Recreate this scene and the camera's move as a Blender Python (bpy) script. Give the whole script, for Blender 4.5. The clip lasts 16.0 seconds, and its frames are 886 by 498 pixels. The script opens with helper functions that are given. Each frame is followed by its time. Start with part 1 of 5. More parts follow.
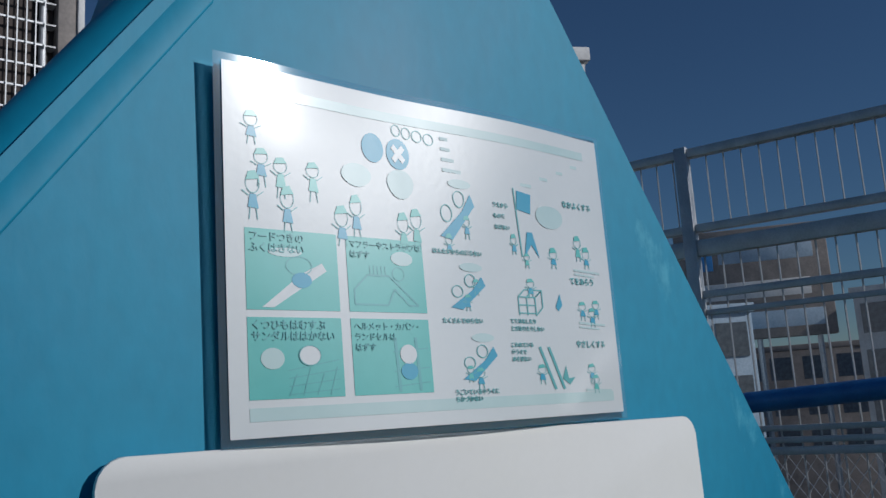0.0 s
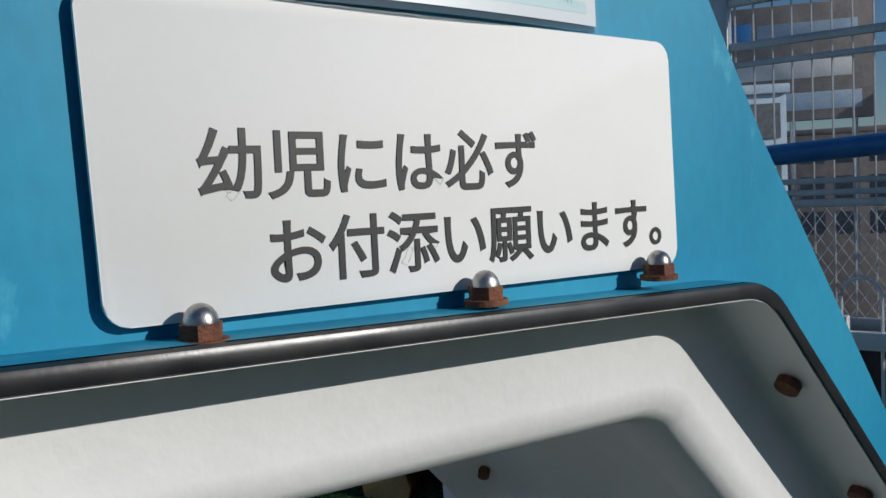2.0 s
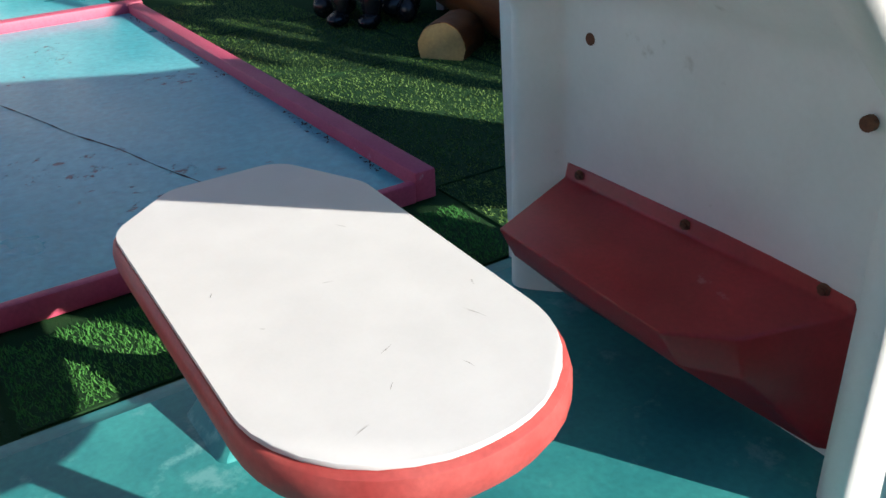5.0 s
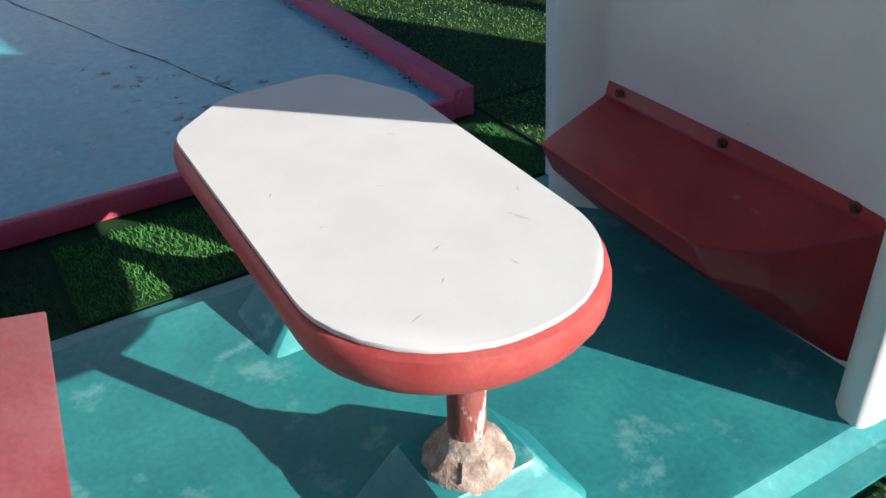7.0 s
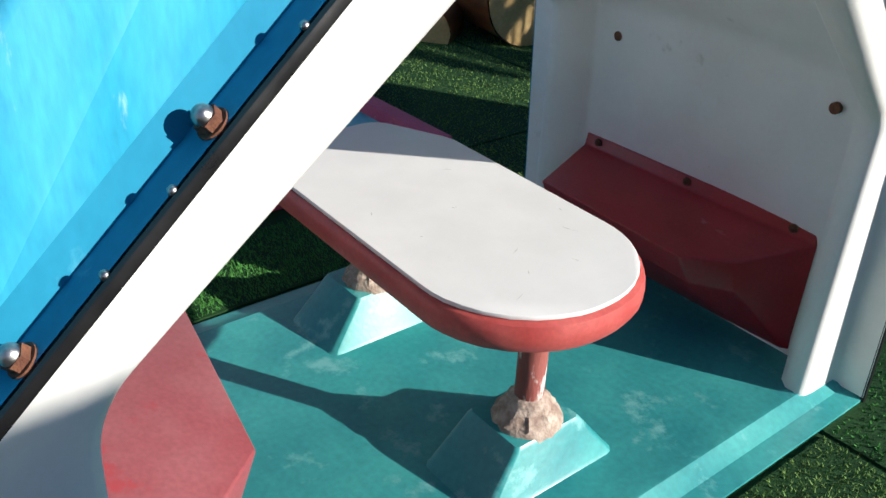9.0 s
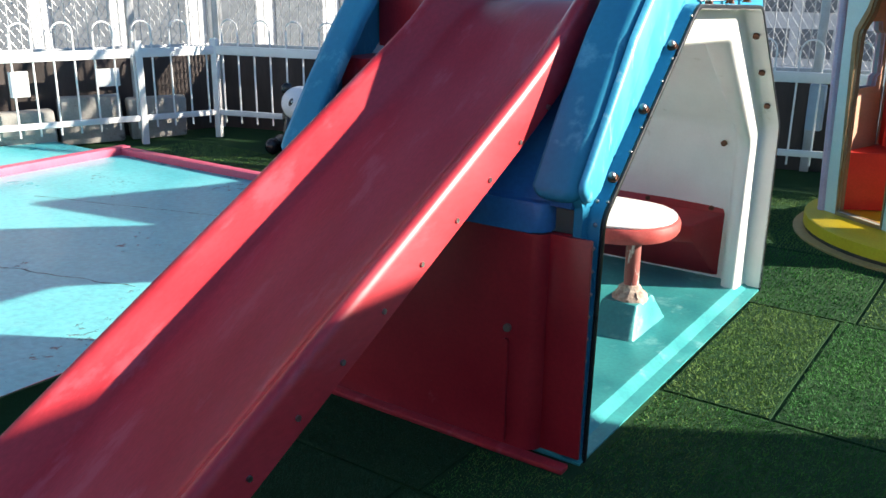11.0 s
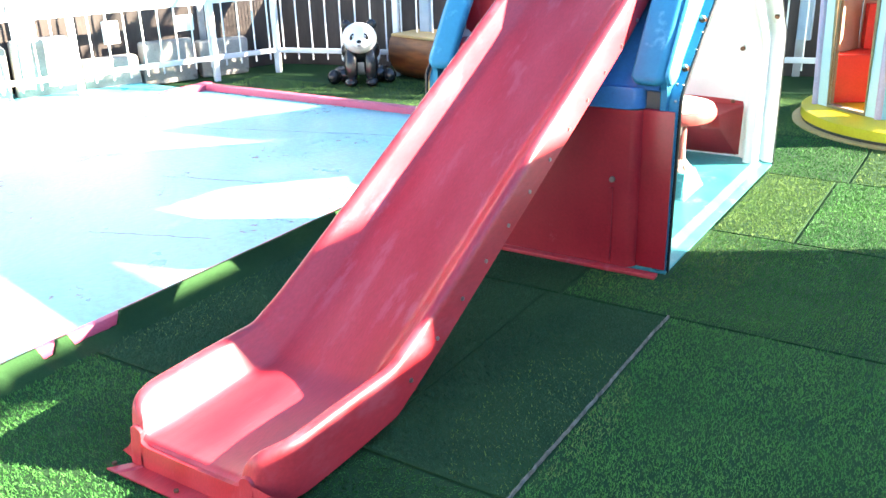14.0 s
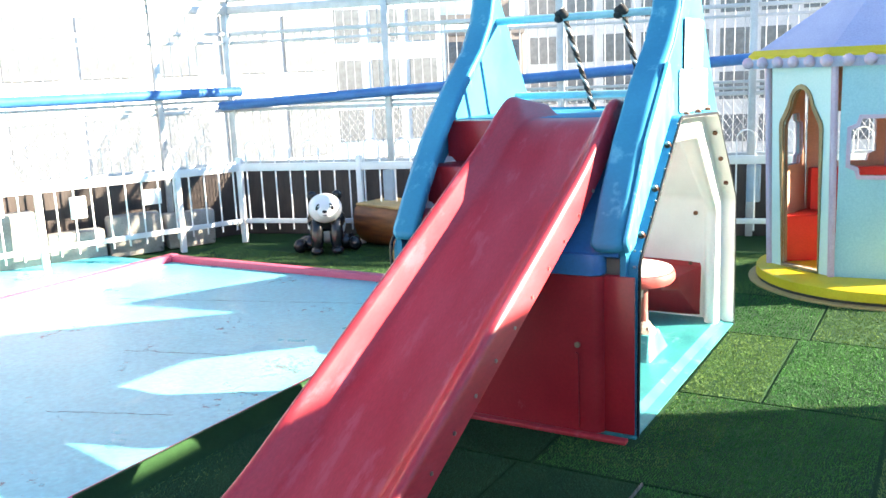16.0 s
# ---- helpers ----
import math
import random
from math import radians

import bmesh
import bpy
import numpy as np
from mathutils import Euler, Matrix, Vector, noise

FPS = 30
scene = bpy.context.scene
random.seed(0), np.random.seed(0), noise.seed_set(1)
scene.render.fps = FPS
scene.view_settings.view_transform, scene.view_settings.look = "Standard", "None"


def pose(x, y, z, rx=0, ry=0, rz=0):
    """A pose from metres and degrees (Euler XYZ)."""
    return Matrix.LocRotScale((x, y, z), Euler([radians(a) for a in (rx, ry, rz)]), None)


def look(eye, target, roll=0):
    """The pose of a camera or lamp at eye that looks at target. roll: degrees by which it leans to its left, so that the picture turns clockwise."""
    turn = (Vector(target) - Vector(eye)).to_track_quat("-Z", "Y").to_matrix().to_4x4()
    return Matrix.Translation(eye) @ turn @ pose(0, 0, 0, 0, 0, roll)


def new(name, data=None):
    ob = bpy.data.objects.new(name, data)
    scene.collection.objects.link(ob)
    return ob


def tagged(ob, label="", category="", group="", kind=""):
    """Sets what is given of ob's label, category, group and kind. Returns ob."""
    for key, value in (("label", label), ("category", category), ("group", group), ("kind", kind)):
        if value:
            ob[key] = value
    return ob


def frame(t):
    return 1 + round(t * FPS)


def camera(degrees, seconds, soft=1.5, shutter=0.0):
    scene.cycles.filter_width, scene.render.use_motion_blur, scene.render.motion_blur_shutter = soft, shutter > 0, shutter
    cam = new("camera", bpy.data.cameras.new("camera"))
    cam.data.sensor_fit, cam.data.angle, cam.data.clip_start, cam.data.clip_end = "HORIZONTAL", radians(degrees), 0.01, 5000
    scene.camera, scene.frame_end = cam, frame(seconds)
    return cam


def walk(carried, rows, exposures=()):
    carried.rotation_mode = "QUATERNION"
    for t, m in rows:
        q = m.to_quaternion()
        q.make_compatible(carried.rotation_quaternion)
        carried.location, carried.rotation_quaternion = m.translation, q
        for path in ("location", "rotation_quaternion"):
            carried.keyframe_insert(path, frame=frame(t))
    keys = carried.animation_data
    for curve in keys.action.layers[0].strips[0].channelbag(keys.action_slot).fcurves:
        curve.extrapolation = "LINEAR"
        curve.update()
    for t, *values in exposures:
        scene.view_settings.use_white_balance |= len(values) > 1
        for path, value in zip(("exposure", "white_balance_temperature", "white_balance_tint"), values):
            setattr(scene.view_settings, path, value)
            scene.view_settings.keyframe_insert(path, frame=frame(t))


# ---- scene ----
cam = camera(53.2, 16.0)

PATH = [
    (0, (0.557, 0.762, 1.751), (-0.958, 2.017, 2.115), -3.6),
    (0.5, (0.566, 0.774, 1.72), (-0.967, 2.023, 2.014), -4.0),
    (1, (0.577, 0.773, 1.683), (-0.984, 2.01, 1.872), -3.8),
    (1.5, (0.594, 0.772, 1.637), (-0.99, 1.993, 1.654), -3.1),
    (2, (0.604, 0.776, 1.588), (-0.988, 1.98, 1.463), -2.6),
    (2.5, (0.61, 0.767, 1.526), (-0.98, 1.943, 1.227), -2.0),
    (3, (0.578, 0.796, 1.465), (-1.01, 1.921, 1.006), -1.5),
    (3.5, (0.577, 0.805, 1.424), (-0.995, 1.879, 0.814), -1.8),
    (4, (0.585, 0.796, 1.388), (-0.964, 1.824, 0.651), -2.2),
    (4.5, (0.593, 0.783, 1.354), (-0.93, 1.768, 0.511), -2.6),
    (5, (0.606, 0.767, 1.324), (-0.886, 1.706, 0.38), -2.7),
    (5.2, (0.61, 0.757, 1.314), (-0.87, 1.68, 0.335), -2.5),
    (7.3, (0.686, 0.648, 1.348), (-0.761, 1.494, 0.257), -2.0),
    (7.5, (0.784, 0.573, 1.408), (-0.662, 1.436, 0.329), -1.5),
    (8, (0.818, 0.526, 1.44), (-0.622, 1.398, 0.361), -1.5),
    (8.5, (0.796, 0.47, 1.45), (-0.627, 1.36, 0.362), -1.0),
    (9, (0.806, 0.107, 1.493), (-0.545, 1.209, 0.514), 2.3),
    (9.5, (0.829, -0.382, 1.538), (-0.413, 0.943, 0.699), 3.1),
    (9.7, (0.884, -0.605, 1.559), (-0.366, 0.754, 0.792), 2.2),
    (11.8, (1.195, -3.253, 1.654), (0.206, -1.622, 1.054), -0.3),
    (12, (1.199, -3.379, 1.676), (0.218, -1.761, 1.029), -1.0),
    (12.5, (1.292, -3.623, 1.71), (0.26, -2.054, 1.021), -0.9),
    (13, (1.297, -3.747, 1.709), (0.257, -2.202, 0.98), 0.1),
    (13.5, (1.285, -3.825, 1.72), (0.282, -2.27, 0.962), -0.9),
    (14, (1.295, -3.84, 1.725), (0.284, -2.278, 0.992), -1.7),
    (14.5, (1.315, -3.847, 1.749), (0.348, -2.217, 1.112), -1.4),
    (15, (1.311, -3.843, 1.757), (0.385, -2.15, 1.229), -2.2),
    (15.5, (1.305, -3.844, 1.772), (0.35, -2.142, 1.336), -2.6),
    (16, (1.301, -3.835, 1.768), (0.311, -2.142, 1.379), -2.4),
]
EXPOSURE = [(0, -1.12, 5950, 10), (1.2, -1.0, 6000, 10), (2.0, -0.55, 6300, 10), (2.5, -0.4, 6550, 10), (3.0, 0.05, 6650, 10), (3.5, 0.5, 6750, 10), (4.0, 0.95, 6750, 10), (4.5, 0.95, 6700, 10), (5, 0.75, 6650, 10), (7.5, 0.65, 6550, 10), (9, 0.6, 6600, 10), (9.7, 0.5, 6850, 10), (11.8, 2.3, 7500, 10), (12.5, 2.85, 7850, 10), (13.5, 3.5, 7850, 10), (14.5, 3.5, 7850, 10), (15.2, 3.1, 7750, 10), (16, 2.75, 7900, 10)]
walk(cam, [(t, look(eye, target, roll)) for t, eye, target, roll in PATH], EXPOSURE)

# ---- light ----
SUN = Vector((1.0, 0.58, 0.46)).normalized()
world = bpy.data.worlds.new("sky")
scene.world = world
world.use_nodes = True
wn = world.node_tree.nodes
sky = wn.new("ShaderNodeTexSky")
sky.sky_type = "NISHITA"
sky.sun_disc = False
sky.sun_elevation = math.asin(SUN.z)
sky.sun_rotation = math.atan2(SUN.x, SUN.y)
sky.dust_density, sky.ozone_density, sky.air_density, sky.altitude = 0.0, 6.5, 1.1, 60
wn["Background"].inputs["Strength"].default_value = 0.08
world.node_tree.links.new(sky.outputs["Color"], wn["Background"].inputs["Color"])
sun_data = bpy.data.lights.new("sun", "SUN")
sun_data.energy = 5.2
sun_data.angle = radians(0.53)
sun_data.color = (1.0, 0.95, 0.88)
sun = new("sun", sun_data)
sun.matrix_world = look(SUN * 30, (0, 0, 0))


# ---- materials ----
def material(name, colors, rough=0.5, scale=6.0, fine=120.0, bump=0.1, metal=0.0, spec=0.5, stretch=(1, 1, 1), wear=None, wear_at=0.66, mottled=0.06, coat=0.0):
    """Two scales of colour change, fine relief, and worn patches of a second colour."""
    m = bpy.data.materials.new(name)
    m.use_nodes = True
    nt = m.node_tree
    n, l = nt.nodes, nt.links
    b = n["Principled BSDF"]
    tc = n.new("ShaderNodeTexCoord")
    mp = n.new("ShaderNodeMapping")
    mp.inputs["Scale"].default_value = stretch
    l.new(tc.outputs["Object"], mp.inputs["Vector"])
    big = n.new("ShaderNodeTexNoise")
    big.inputs["Scale"].default_value, big.inputs["Detail"].default_value = scale, 6
    l.new(mp.outputs["Vector"], big.inputs["Vector"])
    ramp = n.new("ShaderNodeValToRGB")
    ramp.color_ramp.elements[0].position, ramp.color_ramp.elements[1].position = 0.33, 0.68
    ramp.color_ramp.elements[0].color, ramp.color_ramp.elements[1].color = (*colors[0], 1), (*colors[-1], 1)
    l.new(big.outputs["Fac"], ramp.inputs["Fac"])
    small = n.new("ShaderNodeTexNoise")
    small.inputs["Scale"].default_value, small.inputs["Detail"].default_value = fine, 3
    l.new(mp.outputs["Vector"], small.inputs["Vector"])
    mix = n.new("ShaderNodeMix")
    mix.data_type, mix.blend_type = "RGBA", "OVERLAY"
    mix.inputs["Factor"].default_value = mottled * 4
    l.new(ramp.outputs["Color"], mix.inputs["A"])
    l.new(small.outputs["Fac"], mix.inputs["B"])
    last = mix.outputs["Result"]
    if wear:
        patch = n.new("ShaderNodeTexNoise")
        patch.inputs["Scale"].default_value, patch.inputs["Detail"].default_value = scale * 1.7, 10
        patch.inputs["Roughness"].default_value = 0.65
        l.new(mp.outputs["Vector"], patch.inputs["Vector"])
        cut = n.new("ShaderNodeMapRange")
        cut.inputs["From Min"].default_value, cut.inputs["From Max"].default_value = wear_at, wear_at + 0.08
        l.new(patch.outputs["Fac"], cut.inputs["Value"])
        over = n.new("ShaderNodeMix")
        over.data_type = "RGBA"
        over.inputs["B"].default_value = (*wear, 1)
        l.new(cut.outputs["Result"], over.inputs["Factor"])
        l.new(last, over.inputs["A"])
        last = over.outputs["Result"]
    l.new(last, b.inputs["Base Color"])
    rr = n.new("ShaderNodeMapRange")
    rr.inputs["To Min"].default_value, rr.inputs["To Max"].default_value = max(rough - 0.12, 0.03), min(rough + 0.15, 1)
    l.new(big.outputs["Fac"], rr.inputs["Value"])
    l.new(rr.outputs["Result"], b.inputs["Roughness"])
    b.inputs["Metallic"].default_value = metal
    b.inputs["Specular IOR Level"].default_value = spec
    b.inputs["Coat Weight"].default_value = coat
    if bump:
        bp = n.new("ShaderNodeBump")
        bp.inputs["Strength"].default_value, bp.inputs["Distance"].default_value = bump, 0.004
        l.new(small.outputs["Fac"], bp.inputs["Height"])
        l.new(bp.outputs["Normal"], b.inputs["Normal"])
    return m


M = {}
M["blue"] = material("blue_gelcoat", [(0.010, 0.215, 0.36), (0.022, 0.285, 0.44)], 0.5, 2.6, 60, 0.05, spec=0.3, stretch=(1, 1.25, 0.7), wear=(0.09, 0.41, 0.55), wear_at=0.585, mottled=0.03)
# base brightened for the sun on this face; pale patches are worn paint
M["sunlitblue"] = material("sunlit_worn_blue_gelcoat", [(0.03, 0.36, 0.56), (0.06, 0.43, 0.63)], 0.45, 5, 60, 0.06, stretch=(1, 2.2, 0.6), wear=(0.28, 0.60, 0.72), wear_at=0.60)
M["deepblue"] = material("deep_blue_gelcoat", [(0.02, 0.16, 0.42), (0.03, 0.21, 0.48)], 0.4, 3, 60, 0.05, wear=(0.1, 0.33, 0.6), wear_at=0.7)
M["white"] = material("white_gelcoat", [(0.74, 0.74, 0.72), (0.82, 0.82, 0.80)], 0.5, 4, 70, 0.12, wear=(0.58, 0.57, 0.53), wear_at=0.64, mottled=0.03)
M["red"] = material("red_gelcoat", [(0.44, 0.020, 0.030), (0.50, 0.045, 0.06)], 0.36, 3, 70, 0.06, stretch=(2.2, 0.4, 1), wear=(0.50, 0.065, 0.085), wear_at=0.56)
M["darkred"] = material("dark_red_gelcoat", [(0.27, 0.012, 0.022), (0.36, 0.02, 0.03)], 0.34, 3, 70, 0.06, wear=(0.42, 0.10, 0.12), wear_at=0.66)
M["seatred"] = material("red_seat_gelcoat", [(0.27, 0.013, 0.02), (0.36, 0.022, 0.03)], 0.33, 5, 90, 0.06, wear=(0.42, 0.13, 0.14), wear_at=0.66)
M["seatpink"] = material("sun_bleached_red_seat", [(0.27, 0.065, 0.075), (0.32, 0.115, 0.125)], 0.42, 5, 90, 0.06, wear=(0.34, 0.05, 0.06), wear_at=0.60)
M["teal"] = material("teal_painted_floor", [(0.022, 0.23, 0.25), (0.05, 0.36, 0.35)], 0.38, 3.5, 60, 0.10, wear=(0.15, 0.44, 0.44), wear_at=0.58)
M["trim"] = material("black_rubber", [(0.008, 0.008, 0.009), (0.014, 0.014, 0.015)], 0.3, 20, 200, 0.02)
M["steel"] = material("bolt_steel", [(0.35, 0.34, 0.33), (0.5, 0.49, 0.47)], 0.35, 30, 300, 0.1, metal=1.0)
M["rust"] = material("rusty_steel", [(0.10, 0.035, 0.02), (0.2, 0.08, 0.04)], 0.85, 40, 300, 0.5, mottled=0.12)
M["tabletop"] = material("white_laminate", [(0.75, 0.75, 0.74), (0.80, 0.80, 0.79)], 0.45, 8, 150, 0.03, mottled=0.015)
M["tablered"] = material("faded_red_rim", [(0.42, 0.065, 0.06), (0.49, 0.10, 0.09)], 0.45, 12, 90, 0.08, wear=(0.56, 0.22, 0.18), wear_at=0.66)
M["pole"] = material("flaking_pole_paint", [(0.25, 0.06, 0.05), (0.33, 0.10, 0.085)], 0.6, 14, 90, 0.4, stretch=(1, 1, 0.35), wear=(0.75, 0.7, 0.66), wear_at=0.52)
M["crust"] = material("crusted_sealant", [(0.28, 0.20, 0.16), (0.52, 0.43, 0.36)], 0.9, 30, 120, 0.8)
M["pad"] = material("blue_painted_pad", [(0.06, 0.44, 0.50), (0.15, 0.56, 0.60)], 0.30, 1.1, 30, 0.5, spec=0.35, wear=(0.14, 0.50, 0.53), wear_at=0.60, mottled=0.08)
M["kerb"] = material("pink_painted_kerb", [(0.55, 0.07, 0.14), (0.62, 0.11, 0.18)], 0.5, 5, 80, 0.15, wear=(0.60, 0.34, 0.42), wear_at=0.66)
M["sign"] = material("white_sign_plate", [(0.72, 0.72, 0.69), (0.76, 0.76, 0.74)], 0.65, 6, 150, 0.02, mottled=0.012)
M["ink"] = material("black_sign_ink", [(0.012, 0.012, 0.012), (0.02, 0.02, 0.02)], 0.5, 30, 200, 0.02)
M["blade"] = material("green_turf_blades", [(0.022, 0.155, 0.03), (0.07, 0.25, 0.05)], 0.75, 1.6, 40, 0.0, mottled=0.1, spec=0.25)
M["glass"] = material("dark_window_glass", [(0.12, 0.135, 0.15), (0.18, 0.20, 0.22)], 0.12, 3, 20, 0.0)
M["facade"] = material("pale_grey_facade", [(0.55, 0.55, 0.55), (0.65, 0.65, 0.64)], 0.7, 1.0, 8, 0.1)
M["facade_blue"] = material("bluish_facade", [(0.30, 0.40, 0.50), (0.38, 0.48, 0.57)], 0.6, 1.0, 8, 0.1)
M["facade_dark"] = material("grey_brown_facade", [(0.20, 0.18, 0.17), (0.28, 0.25, 0.23)], 0.8, 1.0, 8, 0.1)
M["city"] = material("distant_city_ground", [(0.16, 0.16, 0.17), (0.26, 0.26, 0.26)], 0.9, 0.03, 0.6, 0.0)
M["rope_dark"] = material("black_rope", [(0.015, 0.015, 0.016), (0.03, 0.03, 0.03)], 0.85, 30, 200, 0.4)
M["rope_light"] = material("pale_rope", [(0.5, 0.5, 0.48), (0.6, 0.6, 0.58)], 0.85, 30, 200, 0.4)
M["paper"] = material("laminated_paper", [(0.66, 0.70, 0.71), (0.70, 0.73, 0.74)], 0.35, 5, 150, 0.02, mottled=0.01, coat=1.0)
M["teal_ink"] = material("teal_print", [(0.12, 0.50, 0.47), (0.15, 0.54, 0.50)], 0.35, 10, 100, 0.0, coat=1.0, mottled=0.01)
M["teal_dark"] = material("dark_teal_print", [(0.12, 0.42, 0.43), (0.15, 0.46, 0.47)], 0.35, 10, 100, 0.0, coat=1.0, mottled=0.01)
M["pale_ink"] = material("pale_teal_print", [(0.50, 0.66, 0.66), (0.54, 0.69, 0.69)], 0.35, 10, 100, 0.0, coat=1.0, mottled=0.01)
M["blue_ink"] = material("blue_print", [(0.05, 0.35, 0.52), (0.07, 0.39, 0.56)], 0.35, 10, 100, 0.0, coat=1.0, mottled=0.01)
# dark mat green, darkened further for the shaded turf by the slide
M["blade_dark"] = material("worn_shaded_turf_blades", [(0.02, 0.078, 0.036), (0.042, 0.115, 0.055)], 0.8, 1.6, 40, 0.0, mottled=0.1, spec=0.2)
# yellowish turf tone, also used to colour sheets as sunlit
M["blade_yellow"] = material("yellowish_sunlit_turf_blades", [(0.10, 0.21, 0.045), (0.16, 0.26, 0.08)], 0.8, 1.6, 40, 0.0, mottled=0.1, spec=0.2)
M["binding"] = material("frayed_turf_backing", [(0.09, 0.085, 0.06), (0.22, 0.20, 0.16)], 0.9, 30, 200, 0.6)
M["turf"] = material("green_turf_backing", [(0.010, 0.045, 0.015), (0.022, 0.07, 0.022)], 0.9, 2.2, 260, 0.9, mottled=0.15, spec=0.2)
M["fence"] = material("white_fence_paint", [(0.74, 0.74, 0.73), (0.82, 0.82, 0.81)], 0.45, 8, 90, 0.06)
M["greysteel"] = material("galvanised_steel", [(0.42, 0.43, 0.44), (0.55, 0.56, 0.57)], 0.4, 8, 120, 0.05, metal=0.4)
M["pipe"] = material("blue_pipe_paint", [(0.03, 0.14, 0.36), (0.04, 0.19, 0.44)], 0.4, 8, 90, 0.05)
M["lightpipe"] = material("pale_blue_rail_paint", [(0.25, 0.55, 0.62), (0.33, 0.62, 0.68)], 0.4, 8, 90, 0.05)
M["board"] = material("dark_weathered_boards", [(0.035, 0.027, 0.024), (0.07, 0.055, 0.05)], 0.85, 6, 60, 0.3, stretch=(1, 1, 0.2))
M["stone"] = material("weathered_concrete", [(0.24, 0.23, 0.21), (0.42, 0.40, 0.37)], 0.9, 3, 60, 0.5, wear=(0.14, 0.13, 0.12), wear_at=0.62)
M["pandawhite"] = material("glossy_white_panda_paint", [(0.78, 0.78, 0.77), (0.82, 0.82, 0.81)], 0.2, 6, 90, 0.02, mottled=0.01)
M["pandablack"] = material("glossy_black_panda_paint", [(0.012, 0.012, 0.014), (0.02, 0.02, 0.022)], 0.15, 6, 90, 0.02)
M["logbrown"] = material("brown_moulded_log", [(0.10, 0.03, 0.012), (0.24, 0.09, 0.03)], 0.35, 4, 60, 0.2, stretch=(1, 1, 6))
M["logcut"] = material("tan_cut_log_face", [(0.42, 0.28, 0.11), (0.52, 0.36, 0.16)], 0.5, 6, 60, 0.1)
M["yellow"] = material("yellow_platform_paint", [(0.62, 0.44, 0.02), (0.70, 0.52, 0.03)], 0.42, 4, 80, 0.05, wear=(0.5, 0.40, 0.12), wear_at=0.7)
M["paleblue"] = material("pale_blue_panel", [(0.30, 0.56, 0.62), (0.36, 0.62, 0.66)], 0.45, 2, 70, 0.04)
M["palegreen"] = material("pale_mint_panel", [(0.60, 0.76, 0.70), (0.66, 0.80, 0.75)], 0.45, 2, 70, 0.04)
M["pink"] = material("lilac_pink_trim", [(0.58, 0.40, 0.50), (0.64, 0.47, 0.56)], 0.45, 6, 80, 0.05)
M["brass"] = material("brown_aluminium_frame", [(0.24, 0.16, 0.08), (0.33, 0.24, 0.13)], 0.5, 10, 80, 0.1, metal=0.3)
M["inner"] = material("salmon_inner_wall", [(0.46, 0.24, 0.16), (0.52, 0.29, 0.2)], 0.6, 4, 80, 0.05)
M["cabred"] = material("bright_red_bench", [(0.55, 0.02, 0.02), (0.62, 0.035, 0.03)], 0.4, 5, 80, 0.05)
M["lavender"] = material("lavender_roof_paint", [(0.42, 0.42, 0.60), (0.50, 0.50, 0.66)], 0.45, 4, 80, 0.05)



def pitted(m, colour, scale, at, depth):
    """Adds scattered dark pits and a matching relief to a material."""
    nt = m.node_tree
    n, l = nt.nodes, nt.links
    p = n["Principled BSDF"]
    tc = n.new("ShaderNodeTexCoord")
    wob = n.new("ShaderNodeTexNoise")
    wob.inputs["Scale"].default_value, wob.inputs["Detail"].default_value = scale, 8
    wob.inputs["Roughness"].default_value = 0.7
    l.new(tc.outputs["Object"], wob.inputs["Vector"])
    gate = n.new("ShaderNodeTexNoise")
    gate.inputs["Scale"].default_value, gate.inputs["Detail"].default_value = scale * 0.07, 3
    l.new(tc.outputs["Object"], gate.inputs["Vector"])
    add = n.new("ShaderNodeMath")
    add.operation = "MULTIPLY"
    l.new(wob.outputs["Fac"], add.inputs[0])
    l.new(gate.outputs["Fac"], add.inputs[1])
    cut = n.new("ShaderNodeMapRange")
    cut.inputs["From Min"].default_value, cut.inputs["From Max"].default_value = at, at + 0.03
    l.new(add.outputs["Value"], cut.inputs["Value"])
    old = p.inputs["Base Color"].links[0].from_socket
    mix = n.new("ShaderNodeMix")
    mix.data_type = "RGBA"
    mix.inputs["B"].default_value = (*colour, 1)
    l.new(cut.outputs["Result"], mix.inputs["Factor"])
    l.new(old, mix.inputs["A"])
    l.new(mix.outputs["Result"], p.inputs["Base Color"])
    bp = n.new("ShaderNodeBump")
    bp.invert = True
    bp.inputs["Strength"].default_value, bp.inputs["Distance"].default_value = 0.8, depth
    l.new(cut.outputs["Result"], bp.inputs["Height"])
    if p.inputs["Normal"].links:
        l.new(p.inputs["Normal"].links[0].from_socket, bp.inputs["Normal"])
    l.new(bp.outputs["Normal"], p.inputs["Normal"])


pitted(M["pad"], (0.10, 0.13, 0.15), 16, 0.35, 0.006)
pitted(M["teal"], (0.25, 0.24, 0.2), 22, 0.44, 0.002)
pitted(M["kerb"], (0.45, 0.35, 0.36), 30, 0.41, 0.002)
pitted(M["seatred"], (0.45, 0.30, 0.27), 26, 0.44, 0.001)
g = bpy.data.materials.new("clear_film")
g.use_nodes = True
gb = g.node_tree.nodes["Principled BSDF"]
gb.inputs["Base Color"].default_value = (0.6, 0.8, 0.9, 1)
gb.inputs["Transmission Weight"].default_value = 0.9
gb.inputs["Roughness"].default_value = 0.08
M["glass_film"] = g
# the laminate's film: almost mirror-smooth, with slow waves
for k in ("paper", "teal_ink", "pale_ink"):
    M[k].node_tree.nodes["Principled BSDF"].inputs["Coat Roughness"].default_value = 0.09


